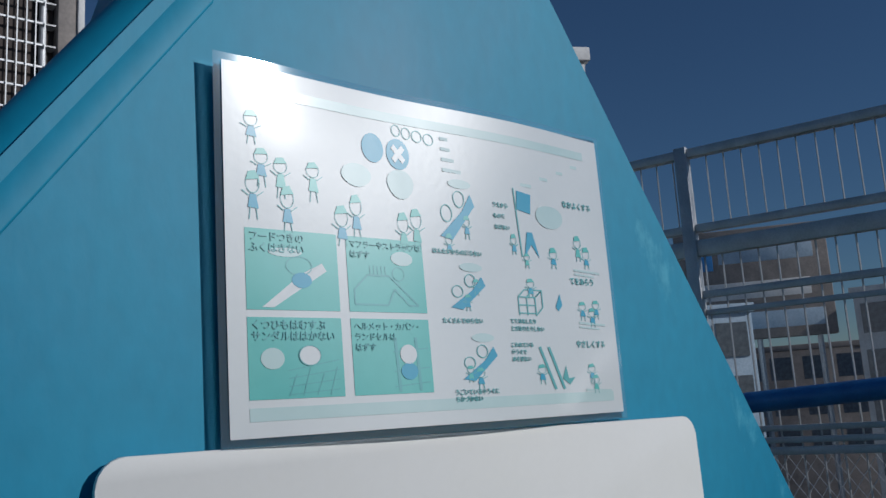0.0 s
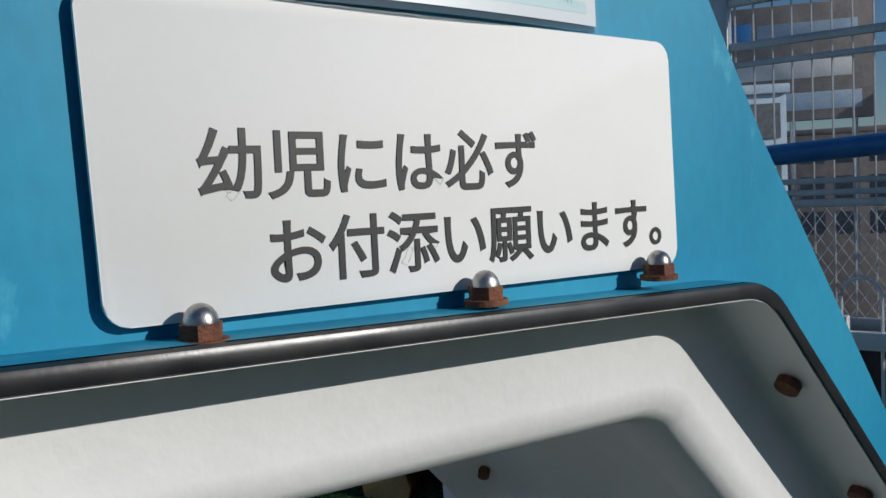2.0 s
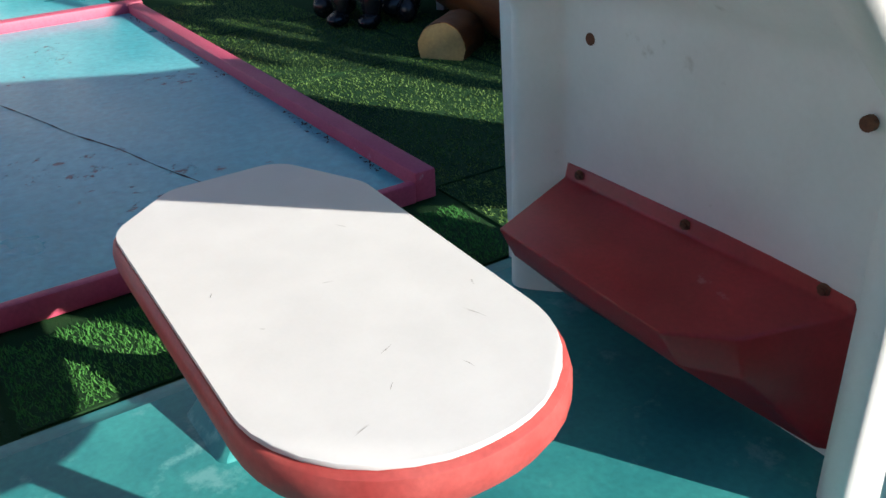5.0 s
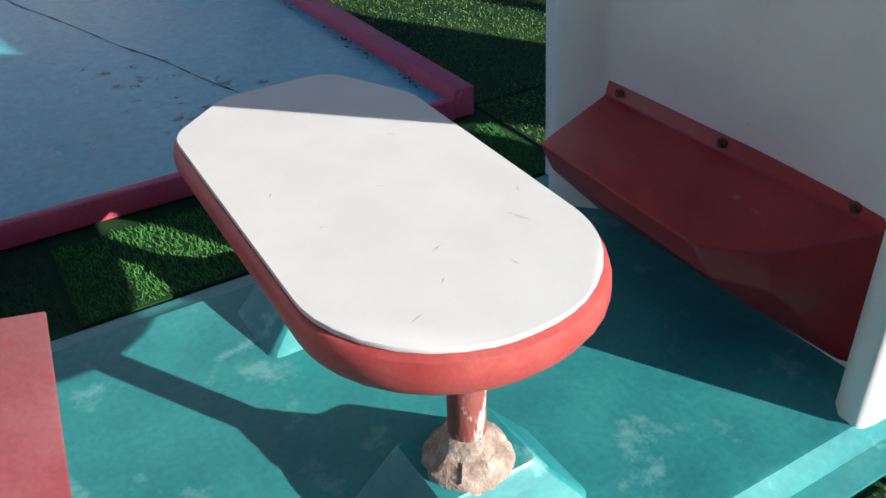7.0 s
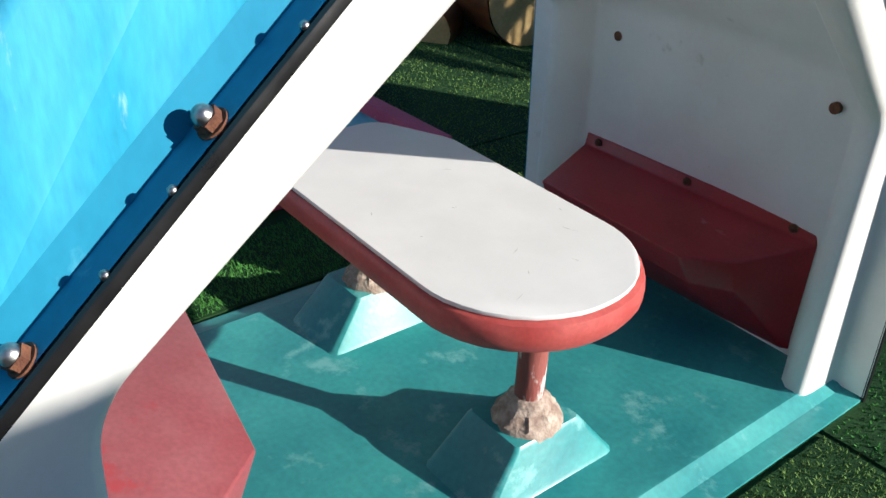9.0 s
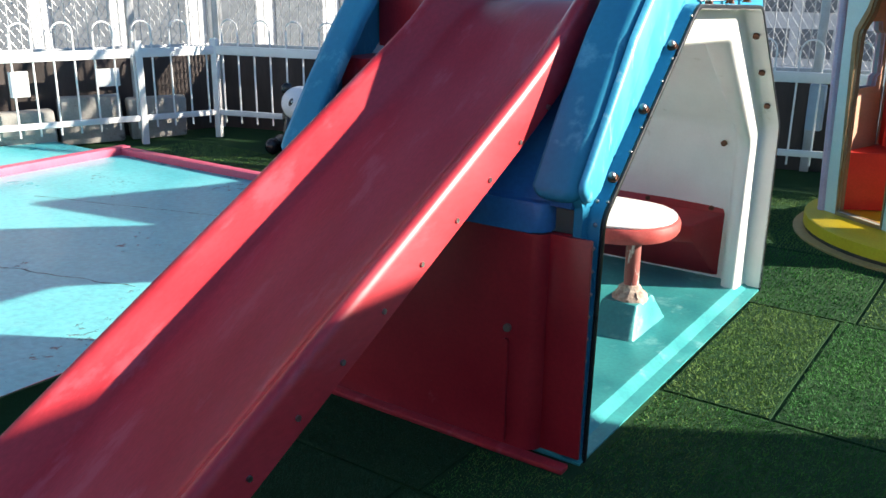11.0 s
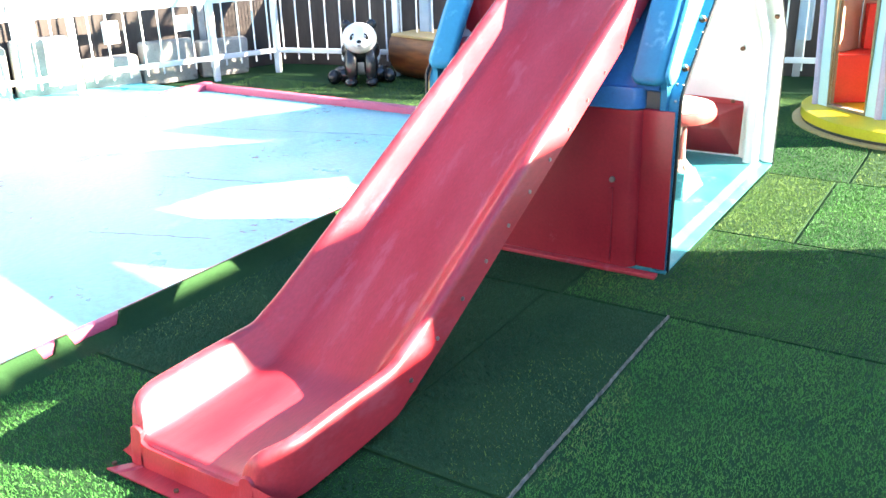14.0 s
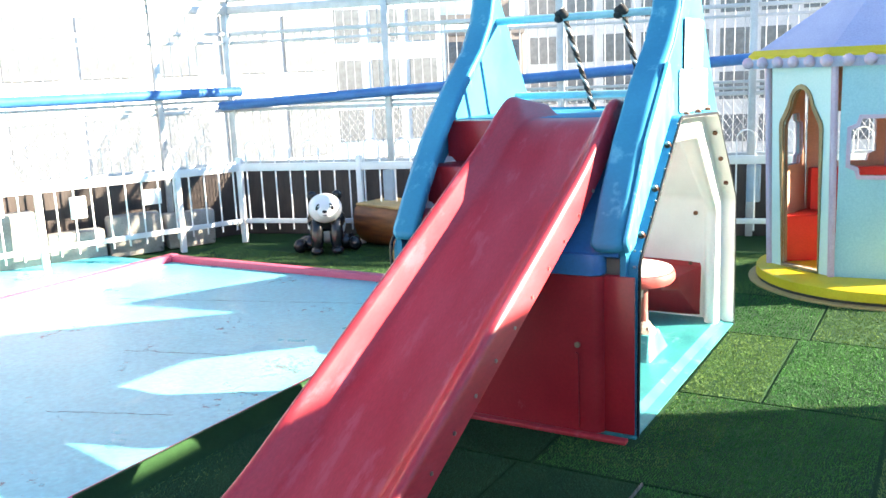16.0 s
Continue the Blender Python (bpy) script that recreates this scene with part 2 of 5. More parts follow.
# ---- mesh helpers ----
def part(name, bm, mat, parent=None, label="", smooth=True, angle=40):
    """Links a bmesh as one mesh object, under a thing or a part if one is given."""
    bmesh.ops.recalc_face_normals(bm, faces=bm.faces)
    me = bpy.data.meshes.new(name)
    bm.to_mesh(me)
    bm.free()
    me.materials.append(M[mat] if isinstance(mat, str) else mat)
    if smooth:
        me.polygons.foreach_set("use_smooth", [True] * len(me.polygons))
        me.set_sharp_from_angle(angle=radians(angle))
    ob = new(name, me)
    if parent:
        ob.parent = parent
    if label:
        tagged(ob, label)
    return ob


def thing(name, label, category, group="", kind="", at=(0, 0, 0)):
    ob = new(name)
    ob.empty_display_size = 0.1
    ob.location = at
    return tagged(ob, label, category, group, kind)


def box(bm, lo, hi, bevel=0.0, m=None):
    r = bmesh.ops.create_cube(bm, size=1)
    c = [(a + b) / 2 for a, b in zip(lo, hi)]
    s = [b - a for a, b in zip(lo, hi)]
    bmesh.ops.transform(bm, matrix=Matrix.Translation(c) @ Matrix.Diagonal((*s, 1)), verts=r["verts"])
    if bevel:
        es = list({e for v in r["verts"] for e in v.link_edges})
        out = bmesh.ops.bevel(bm, geom=es, offset=bevel, segments=2, affect="EDGES", profile=0.5)
        vs = list({v for f in out["faces"] for v in f.verts} | {v for v in r["verts"] if v.is_valid})
    else:
        vs = r["verts"]
    if m:
        bmesh.ops.transform(bm, matrix=m, verts=vs)
    return bm


def B():
    return bmesh.new()


def slab(name, lo, hi, mat, parent=None, label="", bevel=0.004):
    return part(name, box(B(), lo, hi, bevel), mat, parent, label)


def rod(bm, a, b, r, n=8, r2=None):
    a, b = Vector(a), Vector(b)
    d = b - a
    q = d.to_track_quat("Z", "Y").to_matrix().to_4x4()
    bmesh.ops.create_cone(bm, cap_ends=True, segments=n, radius1=r, radius2=r if r2 is None else r2, depth=d.length, matrix=Matrix.Translation((a + b) / 2) @ q)
    return bm


def tube(bm, pts, r, n=8, caps=True):
    """A round bar along points."""
    pts = [Vector(p) for p in pts]
    rings = []
    up = Vector((0.013, 0.021, 1))
    for i, p in enumerate(pts):
        d = (pts[min(i + 1, len(pts) - 1)] - pts[max(i - 1, 0)]).normalized()
        s = d.cross(up)
        s = s.normalized() if s.length > 0.05 else d.cross(Vector((1, 0, 0))).normalized()
        u = s.cross(d)
        rings.append([bm.verts.new(p + r * (math.cos(2 * math.pi * k / n) * s + math.sin(2 * math.pi * k / n) * u)) for k in range(n)])
    bridge(bm, rings, True)
    if caps:
        bm.faces.new(rings[0])
        bm.faces.new(rings[-1][::-1])
    return bm


def bridge(bm, rings, closed):
    for a, b in zip(rings, rings[1:]):
        n = len(a)
        for k in range(n if closed else n - 1):
            bm.faces.new((a[k], a[(k + 1) % n], b[(k + 1) % n], b[k]))


def loft(bm, rows, closed=False):
    rings = [[bm.verts.new(p) for p in row] for row in rows]
    bridge(bm, rings, closed)
    return rings


def thicken(bm, t):
    bmesh.ops.recalc_face_normals(bm, faces=bm.faces)
    bmesh.ops.solidify(bm, geom=bm.faces[:], thickness=t)
    return bm


def round_poly(pts, radii, n=6, closed=True):
    """A polygon in the plane with rounded corners."""
    out = []
    N = len(pts)
    for i, p in enumerate(pts):
        p = Vector(p)
        r = radii[i] if isinstance(radii, (list, tuple)) else radii
        if r <= 0 or (not closed and i in (0, N - 1)):
            out.append(p)
            continue
        a, b = (Vector(pts[i - 1]) - p).normalized(), (Vector(pts[(i + 1) % N]) - p).normalized()
        half = a.angle(b) / 2
        d = r / math.tan(half)
        c = p + (a + b).normalized() * (r / math.sin(half))
        va, vb = p + a * d - c, p + b * d - c
        for k in range(n + 1):
            f = k / n
            v = (va * (1 - f) + vb * f).normalized() * r
            out.append(c + v)
    return out


def prism(bm, pts, x0, x1, axis="x", bevel=0.0):
    """A flat outline pushed from x0 to x1; axis x: outline in y and z, y: x and z, z: x and y."""
    def at(p, h):
        return {"x": (h, p[0], p[1]), "y": (p[0], h, p[1]), "z": (p[0], p[1], h)}[axis]
    lo = [bm.verts.new(at(p, x0)) for p in pts]
    hi = [bm.verts.new(at(p, x1)) for p in pts]
    n = len(pts)
    for k in range(n):
        bm.faces.new((lo[k], lo[(k + 1) % n], hi[(k + 1) % n], hi[k]))
    a, b = bm.faces.new(lo), bm.faces.new(hi[::-1])
    if bevel:
        es = [e for f in (a, b) for e in f.edges]
        bmesh.ops.bevel(bm, geom=es, offset=bevel, segments=2, affect="EDGES", profile=0.5)
    return bm


def ball(bm, c, r, squash=(1, 1, 1), m=None, n=20):
    made = bmesh.ops.create_uvsphere(bm, u_segments=n, v_segments=max(8, n * 2 // 3), radius=r)
    mm = Matrix.Translation(c) @ (m or Matrix()) @ Matrix.Diagonal((*squash, 1))
    bmesh.ops.transform(bm, matrix=mm, verts=made["verts"])
    return made["verts"]

from mathutils.geometry import tessellate_polygon

# ---- ground ----
tagged(slab("ground", (-2500, -2500, -24.5), (2500, 2500, -24), "city", None, bevel=0), "grey city ground far below the roof", "ground", kind="structure")
tagged(slab("roof_deck", (-9, -9, -1.2), (9, 9, -0.03), "stone", None, bevel=0), "weathered concrete roof deck", "roof", kind="structure")
turf = tagged(slab("turf", (-6.6, -8.5, -0.03), (8.5, 7.5, -0.008), "turf", None, bevel=0), "green artificial turf in butted sheets", "turf", kind="structure")

# ---- playhouse: outline of its side openings, in y and z ----
OPEN = [(0.10, 0.0), (0.125, 0.86), (0.82, 1.490), (1.63, 1.466), (2.175, 0.885), (2.205, 0.0)]
DEEP = 1.27
LIP = [1.06, 0.90, 0.87, 0.86, 0.72]  # how far the lip reaches in on each side, as shares


def outline(r, corner=0.09, low=0.0):
    """The opening's outline moved inwards by r, with rounded corners; open at the floor."""
    pts = [Vector(p) for p in OPEN]
    lines = []
    for a, b, share in zip(pts, pts[1:], LIP):
        d = (b - a).normalized()
        nrm = Vector((d.y, -d.x))
        lean = 0.36 * r if r > 0.06 and share == LIP[1] else 0.0  # the lip widens towards the top of the entrance slope
        lines.append((a + nrm * (r * share if r > 0.06 else r), (d + nrm * lean).normalized()))
    new_pts = [lines[0][0]]
    for (p, d), (q, e) in zip(lines, lines[1:]):
        k = (q - p).cross(e) / d.cross(e)
        new_pts.append(p + d * k)
    new_pts.append(pts[-1] + Vector((lines[-1][1].y, -lines[-1][1].x)) * r)
    new_pts[0] = Vector((new_pts[0].x, low))
    new_pts[-1] = Vector((new_pts[-1].x, low))
    return round_poly(new_pts, [0, corner + r * 0.3, corner + r * 0.3, corner, corner, 0], 7, closed=False)


house = thing("slide_playhouse", "blue moulded playhouse tower with white lined tunnel and red slide", "playhouse", at=(0, 0, 0))


EDGE = [(0.035, 0.955), (0.18, 1.17), (0.36, 1.41), (0.60, 1.665), (0.86, 1.885), (0.995, 2.065), (1.08, 2.34)]


def side_wall(x0, x1, name):
    """The A-shaped side panel with its opening."""
    outer = round_poly([(0.075, 0.0), (0.075, 0.895), *EDGE[:-1], (1.08, 2.34), (1.22, 2.40), (1.715, 1.63), (2.20, 0.985), (2.235, 0.88), (2.235, 0.0)], [0, 0.02, 0.05, 0, 0, 0, 0, 0, 0.03, 0.04, 0.2, 0.08, 0.06, 0], 5, closed=False)
    inner = outline(-0.004)
    bm = B()
    loops = []
    for x in (x0, x1):
        a = [bm.verts.new((x, p[0], p[1])) for p in outer]
        b = [bm.verts.new((x, p[0], p[1])) for p in inner]
        ring = a + b[::-1]
        for tri in tessellate_polygon([[Vector((v.co.y, v.co.z, 0)) for v in ring]]):
            bm.faces.new([ring[t] for t in tri])
        loops.append(ring)
    n = len(loops[0])
    for k in range(n):
        bm.faces.new((loops[0][k], loops[0][(k + 1) % n], loops[1][(k + 1) % n], loops[1][k]))
    return part(name, bm, "blue", house, "blue painted fibreglass side panel", angle=30)


side_wall(-0.03, 0.0, "side_wall")
side_wall(-DEEP, -DEEP + 0.03, "side_wall")


def edge_roll(x_out, x_in):
    """The thick rolled edge along the sloping front of a side panel."""
    s = 1 if x_out > x_in else -1
    path = [Vector(p) for p in EDGE]
    prof = round_poly([(-0.03, x_out - 0.02 * s), (-0.03, x_out + 0.002 * s), (0.02, x_out + 0.002 * s), (0.02, x_in), (-0.03, x_in), (-0.03, x_out - 0.03 * s)], [0.002, 0.002, 0.042, 0.02, 0.015, 0.002], 5)
    rows = []
    keys = [(path[0] - (path[1] - path[0]).normalized() * 0.035, 0.35), (path[0] - (path[1] - path[0]).normalized() * 0.028, 0.7), (path[0] - (path[1] - path[0]).normalized() * 0.01, 0.94)] + [(p, 1.0) for p in path]
    for k, (c, f) in enumerate(keys):
        d = (keys[min(k + 1, len(keys) - 1)][0] - keys[max(k - 1, 0)][0]).normalized()
        left = Vector((-d.y, d.x))
        mid = (x_out + x_in) / 2
        rows.append([(mid + (q[1] - mid) * f, *(c + left * (q[0] * f - (1 - f) * 0.01))) for q in prof])
    bm = B()
    r = loft(bm, rows, True)
    bm.faces.new(r[0])
    bm.faces.new(r[-1][::-1])
    return part("rolled_edge", bm, "blue", house, "rounded blue edge of the side panel")




def raised_face(x):
    """The padded lower face beside the opening, with a groove along the flange."""
    s = 1 if x > -0.5 else -1
    rows = []
    base = [(0.022, 0.965), (0.345, 1.41), (0.72, 1.80), (0.80, 1.56), (0.62, 1.39), (0.19, 1.0), (0.135, 0.925), (0.085, 0.90)]
    c = Vector((0.45, 1.3))
    bm = B()
    rr = [round_poly([tuple(c + (Vector(p) - c) * 1.0 + (c - Vector(p)).normalized() * d) for p in base], [0.03, 0.4, 0.02, 0.02, 0.3, 0.04, 0.03, 0.04], 5) for d in (0.0, 0.004, 0.012, 0.024)]
    rings = loft(bm, [[(x + h * s, p[0], p[1]) for p in ring] for ring, h in zip(rr, (0.0, 0.012, 0.019, 0.022))], True)
    bm.faces.new(rings[-1])
    return part("padded_face", bm, "sunlitblue", house, "blue padded face, coloured brighter as sunlit, with flaking paint", angle=60)


raised_face(0.001)
edge_roll(0.0, -0.16)
edge_roll(-DEEP, -DEEP + 0.15)

# the white liner of the tunnel
rows = []
near = [(0.055, 0.006), (-0.02, 0.006), (-0.032, 0.018), (-0.034, 0.12), (-0.042, 0.15), (-0.06, 0.168), (-0.09, 0.174), (-0.15, 0.165), (-0.178, 0.14), (-0.19, 0.09), (-0.2, 0.045), (-0.22, 0.028), (-0.5, 0.022)]
far = [(0.03, 0.0), (-0.06, 0.0), (-0.10, 0.03), (-0.115, 0.09), (-0.125, 0.108), (-0.145, 0.115), (-0.165, 0.112), (-0.19, 0.095), (-0.245, 0.045), (-0.258, 0.030), (-0.275, 0.023), (-0.36, 0.022), (-0.5, 0.022)]
stations = near + [(-DEEP - x, r) for x, r in reversed(far)]
bm = B()


def shallow(x, y):
    """On the far side of the opening the lip is not so deep."""
    return x + 0.065 * min(max((y - 1.65) / 0.25, 0), 1) * min(max((-x - 0.03) / 0.1, 0), 1) * (x > -0.4)


loft(bm, [[(shallow(x, p[0]), p[0], p[1]) for p in outline(r, 0.09, 0.015)] for x, r in stations])
part("tunnel_liner", thicken(bm, -0.006), "white", house, "white fibreglass lining of the tunnel", angle=60)

for x in (0.052, -DEEP - 0.052):
    s = 1 if x > -0.5 else -1
    bm = B()
    prof = [(-0.010, 0.005), (-0.012, 0.0), (-0.010, -0.006), (-0.005, -0.007), (0.004, -0.006), (0.006, 0.0), (0.004, 0.006), (-0.005, 0.007)]
    loft(bm, [[(x + h * s, p[0], p[1]) for p in outline(r - (0.03 if s < 0 else 0))] for h, r in [(q[1], q[0]) for q in prof] + [(prof[0][1], prof[0][0])]])
    part("rubber_edging", bm, "trim", house, "black rubber edging round the opening")
    bm = B()
    loft(bm, [[(xx, p[0], p[1]) for p in outline(-0.012)] for xx in (x - 0.06 * s, x - 0.006 * s)])
    part("flange", bm, "blue", house)

# sloping front, platform, back and lower walls between the two side panels
X0, X1 = -0.03, -DEEP + 0.03
bm = B()
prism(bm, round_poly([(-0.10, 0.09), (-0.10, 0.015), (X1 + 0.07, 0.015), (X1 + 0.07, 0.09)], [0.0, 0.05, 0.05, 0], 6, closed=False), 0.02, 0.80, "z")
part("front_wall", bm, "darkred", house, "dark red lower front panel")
bm = B()
prism(bm, round_poly([(-0.10, 0.09), (-0.10, 0.015), (X1 + 0.07, 0.015), (X1 + 0.07, 0.09)], [0.0, 0.05, 0.05, 0], 6, closed=False), 0.802, 0.905, "z", 0.01)
part("upper_front", bm, "deepblue", house, "blue painted band of the front")
bm = B()
prism(bm, [(0.05, 0.895), (0.075, 0.935), (0.74, 1.475), (0.74, 1.43), (0.14, 0.92), (0.09, 0.88)], -0.032, -0.80)
part("sloping_front", bm, "deepblue", house, "blue sloping front under the slide")
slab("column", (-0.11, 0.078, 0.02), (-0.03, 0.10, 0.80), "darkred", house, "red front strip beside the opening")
slab("platform", (X1, 0.745, 1.488), (-0.04, 1.62, 1.505), "blue", house)
bm = B()
prism(bm, [(1.65, 1.52), (1.635, 1.495), (2.19, 0.905), (2.212, 0.02), (2.23, 0.02), (2.215, 0.93)], X0, X1)
part("back_wall", bm, "blue", house)
bm = B()
prism(bm, round_poly([(-0.235, 0.03), (-0.215, 0.03), (-0.215, 0.42), (-0.235, 0.42)], 0.008, 3), 0.004, 0.03, "y")
part("vertical_rib", bm, "darkred", house)
slab("bottom_flange", (X1, -0.03, 0.0), (0.03, 0.02, 0.02), "red", house)

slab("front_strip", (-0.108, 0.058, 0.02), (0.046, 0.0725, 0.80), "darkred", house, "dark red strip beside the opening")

# stairs beside the slide
for k, (y, z) in enumerate([(0.60, 1.50), (0.35, 1.27), (0.115, 1.04)]):
    if k == 0:
        slab("stair_step", (X1 + 0.01, y, z - 0.25), (-0.85, y + 0.22, z), "red", house)
    else:
        slab("stair_step", (X1 + 0.01, y, max(z - 0.25, 0.0)), (-0.85, y + 0.268, z), "red", house, bevel=0.012)

# moulded floor
bm = B()
prism(bm, [(0.052, 0.0), (0.052, 0.008), (-0.004, 0.012), (-0.014, 0.018), (-0.046, 0.040), (-0.062, 0.040), (-0.085, 0.035), (-DEEP + 0.055, 0.035), (-DEEP, 0.012), (-DEEP - 0.03, 0.008), (-DEEP - 0.03, 0.0)], 0.06, 2.215, "y")
part("floor_tray", bm, "teal", house, "teal painted moulded floor", angle=20)


# ---- slide ----
chute = thing("slide", "faded red moulded fibreglass slide chute with raised rims", "slide")
BED = [(1.0, 1.505), (0.72, 1.505), (0.58, 1.485), (0.44, 1.41), (0.25, 1.275), (-0.2, 1.005), (-0.7, 0.71), (-1.2, 0.415), (-1.5, 0.24), (-1.63, 0.170), (-1.70, 0.136), (-1.79, 0.126), (-1.92, 0.115), (-2.1, 0.106), (-2.2, 0.104), (-2.255, 0.107), (-2.285, 0.108), (-2.30, 0.095)]
RIM = [0.05, 0.09, 0.125, 0.115, 0.105, 0.1, 0.1, 0.1, 0.1, 0.105, 0.112, 0.118, 0.125, 0.125, 0.122, 0.11, 0.085, 0.05]


def chute_row(y, z, rim, wide=0.328):
    xc = -0.526 - 0.05 * (0.57 - y)
    w = wide - 0.02 * max(0.0, min(1.0, (y - 0.1) / 0.5)) - 2.5 * max(0.0, -2.14 - y) ** 2
    b = 0.205
    prof = [(-w - 0.012, -0.08), (-w - 0.008, rim - 0.035), (-w - 0.003, rim - 0.010), (-w + 0.008, rim - 0.001), (-w + 0.022, rim), (-w + 0.036, rim - 0.006), (-w + 0.046, rim - 0.018), (-b - 0.022, 0.012), (-b - 0.008, 0.002), (-b + 0.01, -0.002), (-0.1, -0.004), (0, -0.004)]
    prof = [(x, h + 0.014 * (h > 0.02)) for x, h in prof] + [(-x, h - 0.010 * (h > 0.02)) for x, h in reversed(prof[:-1])]
    return [(xc + x, y, z + h) for x, h in prof]


def smooth_rows(keys, n=5):
    """Catmull-Rom through rows of numbers."""
    out = []
    for i in range(len(keys) - 1):
        p = [np.array(keys[max(0, min(len(keys) - 1, j))]) for j in (i - 1, i, i + 1, i + 2)]
        for k in range(n):
            t = k / n
            out.append(0.5 * (2 * p[1] + (p[2] - p[0]) * t + (2 * p[0] - 5 * p[1] + 4 * p[2] - p[3]) * t * t + (3 * p[1] - p[0] - 3 * p[2] + p[3]) * t**3))
    out.append(np.array(keys[-1]))
    return out


keys = [(y, z, r) for (y, z), r in zip(BED, RIM)]
bm = B()
rows = [chute_row(*k) for k in smooth_rows(keys, 4)]
rows = [[(x, y, max(z, 0.012)) for x, y, z in row] for row in rows]
loft(bm, rows)
part("chute", thicken(bm, 0.012), "red", chute, "", angle=50)
xe = -0.526 - 0.05 * 2.87
bm = B()
last = rows[-1]
low = [(x, y - 0.02, 0.012) for x, y, z in last]
out = [(x + (0.05 if x > xe else -0.05) * (abs(x - xe) > 0.2), y - 0.085, 0.012) for x, y, z in last]
loft(bm, [[(x, y + 0.004, z + 0.001) for x, y, z in last], [(x, y - 0.012, z - 0.004) for x, y, z in last], [(x, y - 0.02, 0.03 + 0.3 * (z - 0.03)) for x, y, z in last], low, out])
part("foot_flange", thicken(bm, 0.006), "red", chute, "red foot flange screwed to the turf")

# ---- table ----
table = thing("picnic_table", "small oval table, white top in a red rim on two poles", "table")
TOP = round_poly([(-0.122, 1.022), (-0.132, 1.535), (-0.96, 1.56), (-1.185, 1.46), (-1.185, 1.205), (-1.05, 1.048)], [0.25, 0.245, 0.12, 0.08, 0.08, 0.1], 10)
bm = B()
prism(bm, TOP, 0.552, 0.562, "z", 0.002)
part("tabletop", bm, "tabletop", table, "white scratched laminate top")
c = Vector((-0.7, 1.285))
bm = B()
loft(bm, [[(*(Vector(p) + (Vector(p) - c).normalized() * (f - 1)), z) for p in TOP] for f, z in ((0.985, 0.551), (1.003, 0.5505), (1.012, 0.545), (1.018, 0.525), (1.017, 0.500), (1.006, 0.482), (0.9, 0.476))], True)
part("rim", bm, "tablered", table, "faded red rounded rim")
for x, yc in ((-0.297, 1.275), (-1.005, 1.325)):
    bm = B()
    rod(bm, (x, yc, 0.15), (x, yc, 0.49), 0.034, 20)
    part("pole", bm, "pole", table, "red pole with flaking paint")
    bm = B()
    loft(bm, [[(x + r * math.cos(a) * (1 + 0.13 * noise.noise((3 * math.cos(a), 3 * math.sin(a), x + z * 20))), yc + r * math.sin(a) * (1 + 0.13 * noise.noise((4 * math.cos(a), 3 * math.sin(a), x + 7 + z * 20))), z + 0.012 * noise.noise((5 * math.cos(a), 5 * math.sin(a), x + 3 + z * 30)) * (r > 0.05)) for a in np.linspace(0, 2 * math.pi, 36, endpoint=False)] for r, z in ((0.084, 0.165), (0.08, 0.182), (0.072, 0.19), (0.066, 0.2), (0.056, 0.206), (0.05, 0.222), (0.042, 0.232), (0.033, 0.236))], True)
    part("collar", bm, "crust", table, "crumbling grey-brown sealant round the pole")
    bm = B()
    rows = []
    for hx, hy, z, r in ((0.120, 0.205, 0.0345, 0.03), (0.114, 0.196, 0.042, 0.02), (0.088, 0.103, 0.160, 0.012), (0.082, 0.096, 0.168, 0.012), (0.03, 0.03, 0.170, 0.005)):
        rows.append([(x - 0.012 + p.x, yc + 0.003 + p.y, z) for p in round_poly([(hx, hy), (-hx, hy), (-hx, -hy), (hx, -hy)], r, 3)])
    r = loft(bm, rows, True)
    bm.faces.new(r[-1])
    part("pedestal", bm, "teal", house, "teal pyramid foot under the table", angle=25)

# scratches on the tabletop and screws in the slide's foot
random.seed(11)
for x, y, L, a in ((-0.383, 1.279, 0.03, 2.0), (-0.39, 1.447, 0.05, 0.35), (-0.30, 1.24, 0.02, 2.4), (-0.55, 1.15, 0.012, 0.8), (-0.62, 1.30, 0.02, 1.2), (-0.28, 1.36, 0.025, 0.2), (-0.47, 1.5, 0.02, 2.8), (-0.8, 1.42, 0.03, 0.6), (-0.24, 1.16, 0.03, 1.9), (-0.7, 1.12, 0.02, 2.6)):
    d = Vector((math.cos(a), math.sin(a), 0)) * L / 2
    nn = Vector((-d.y, d.x, 0)).normalized() * 0.0006
    c = Vector((x, y, 0.5624))
    bm = B()
    bm.faces.new([bm.verts.new(q) for q in (c - d, c + nn, c + d, c - nn)])
    part("scratch", bm, "stone", table, "thin dark scratch", smooth=False)
for x in (-0.985, -0.69, -0.40):
    part("screw", rod(B(), (x, -2.36, 0.016), (x, -2.36, 0.024), 0.008, 10), "rust", chute)

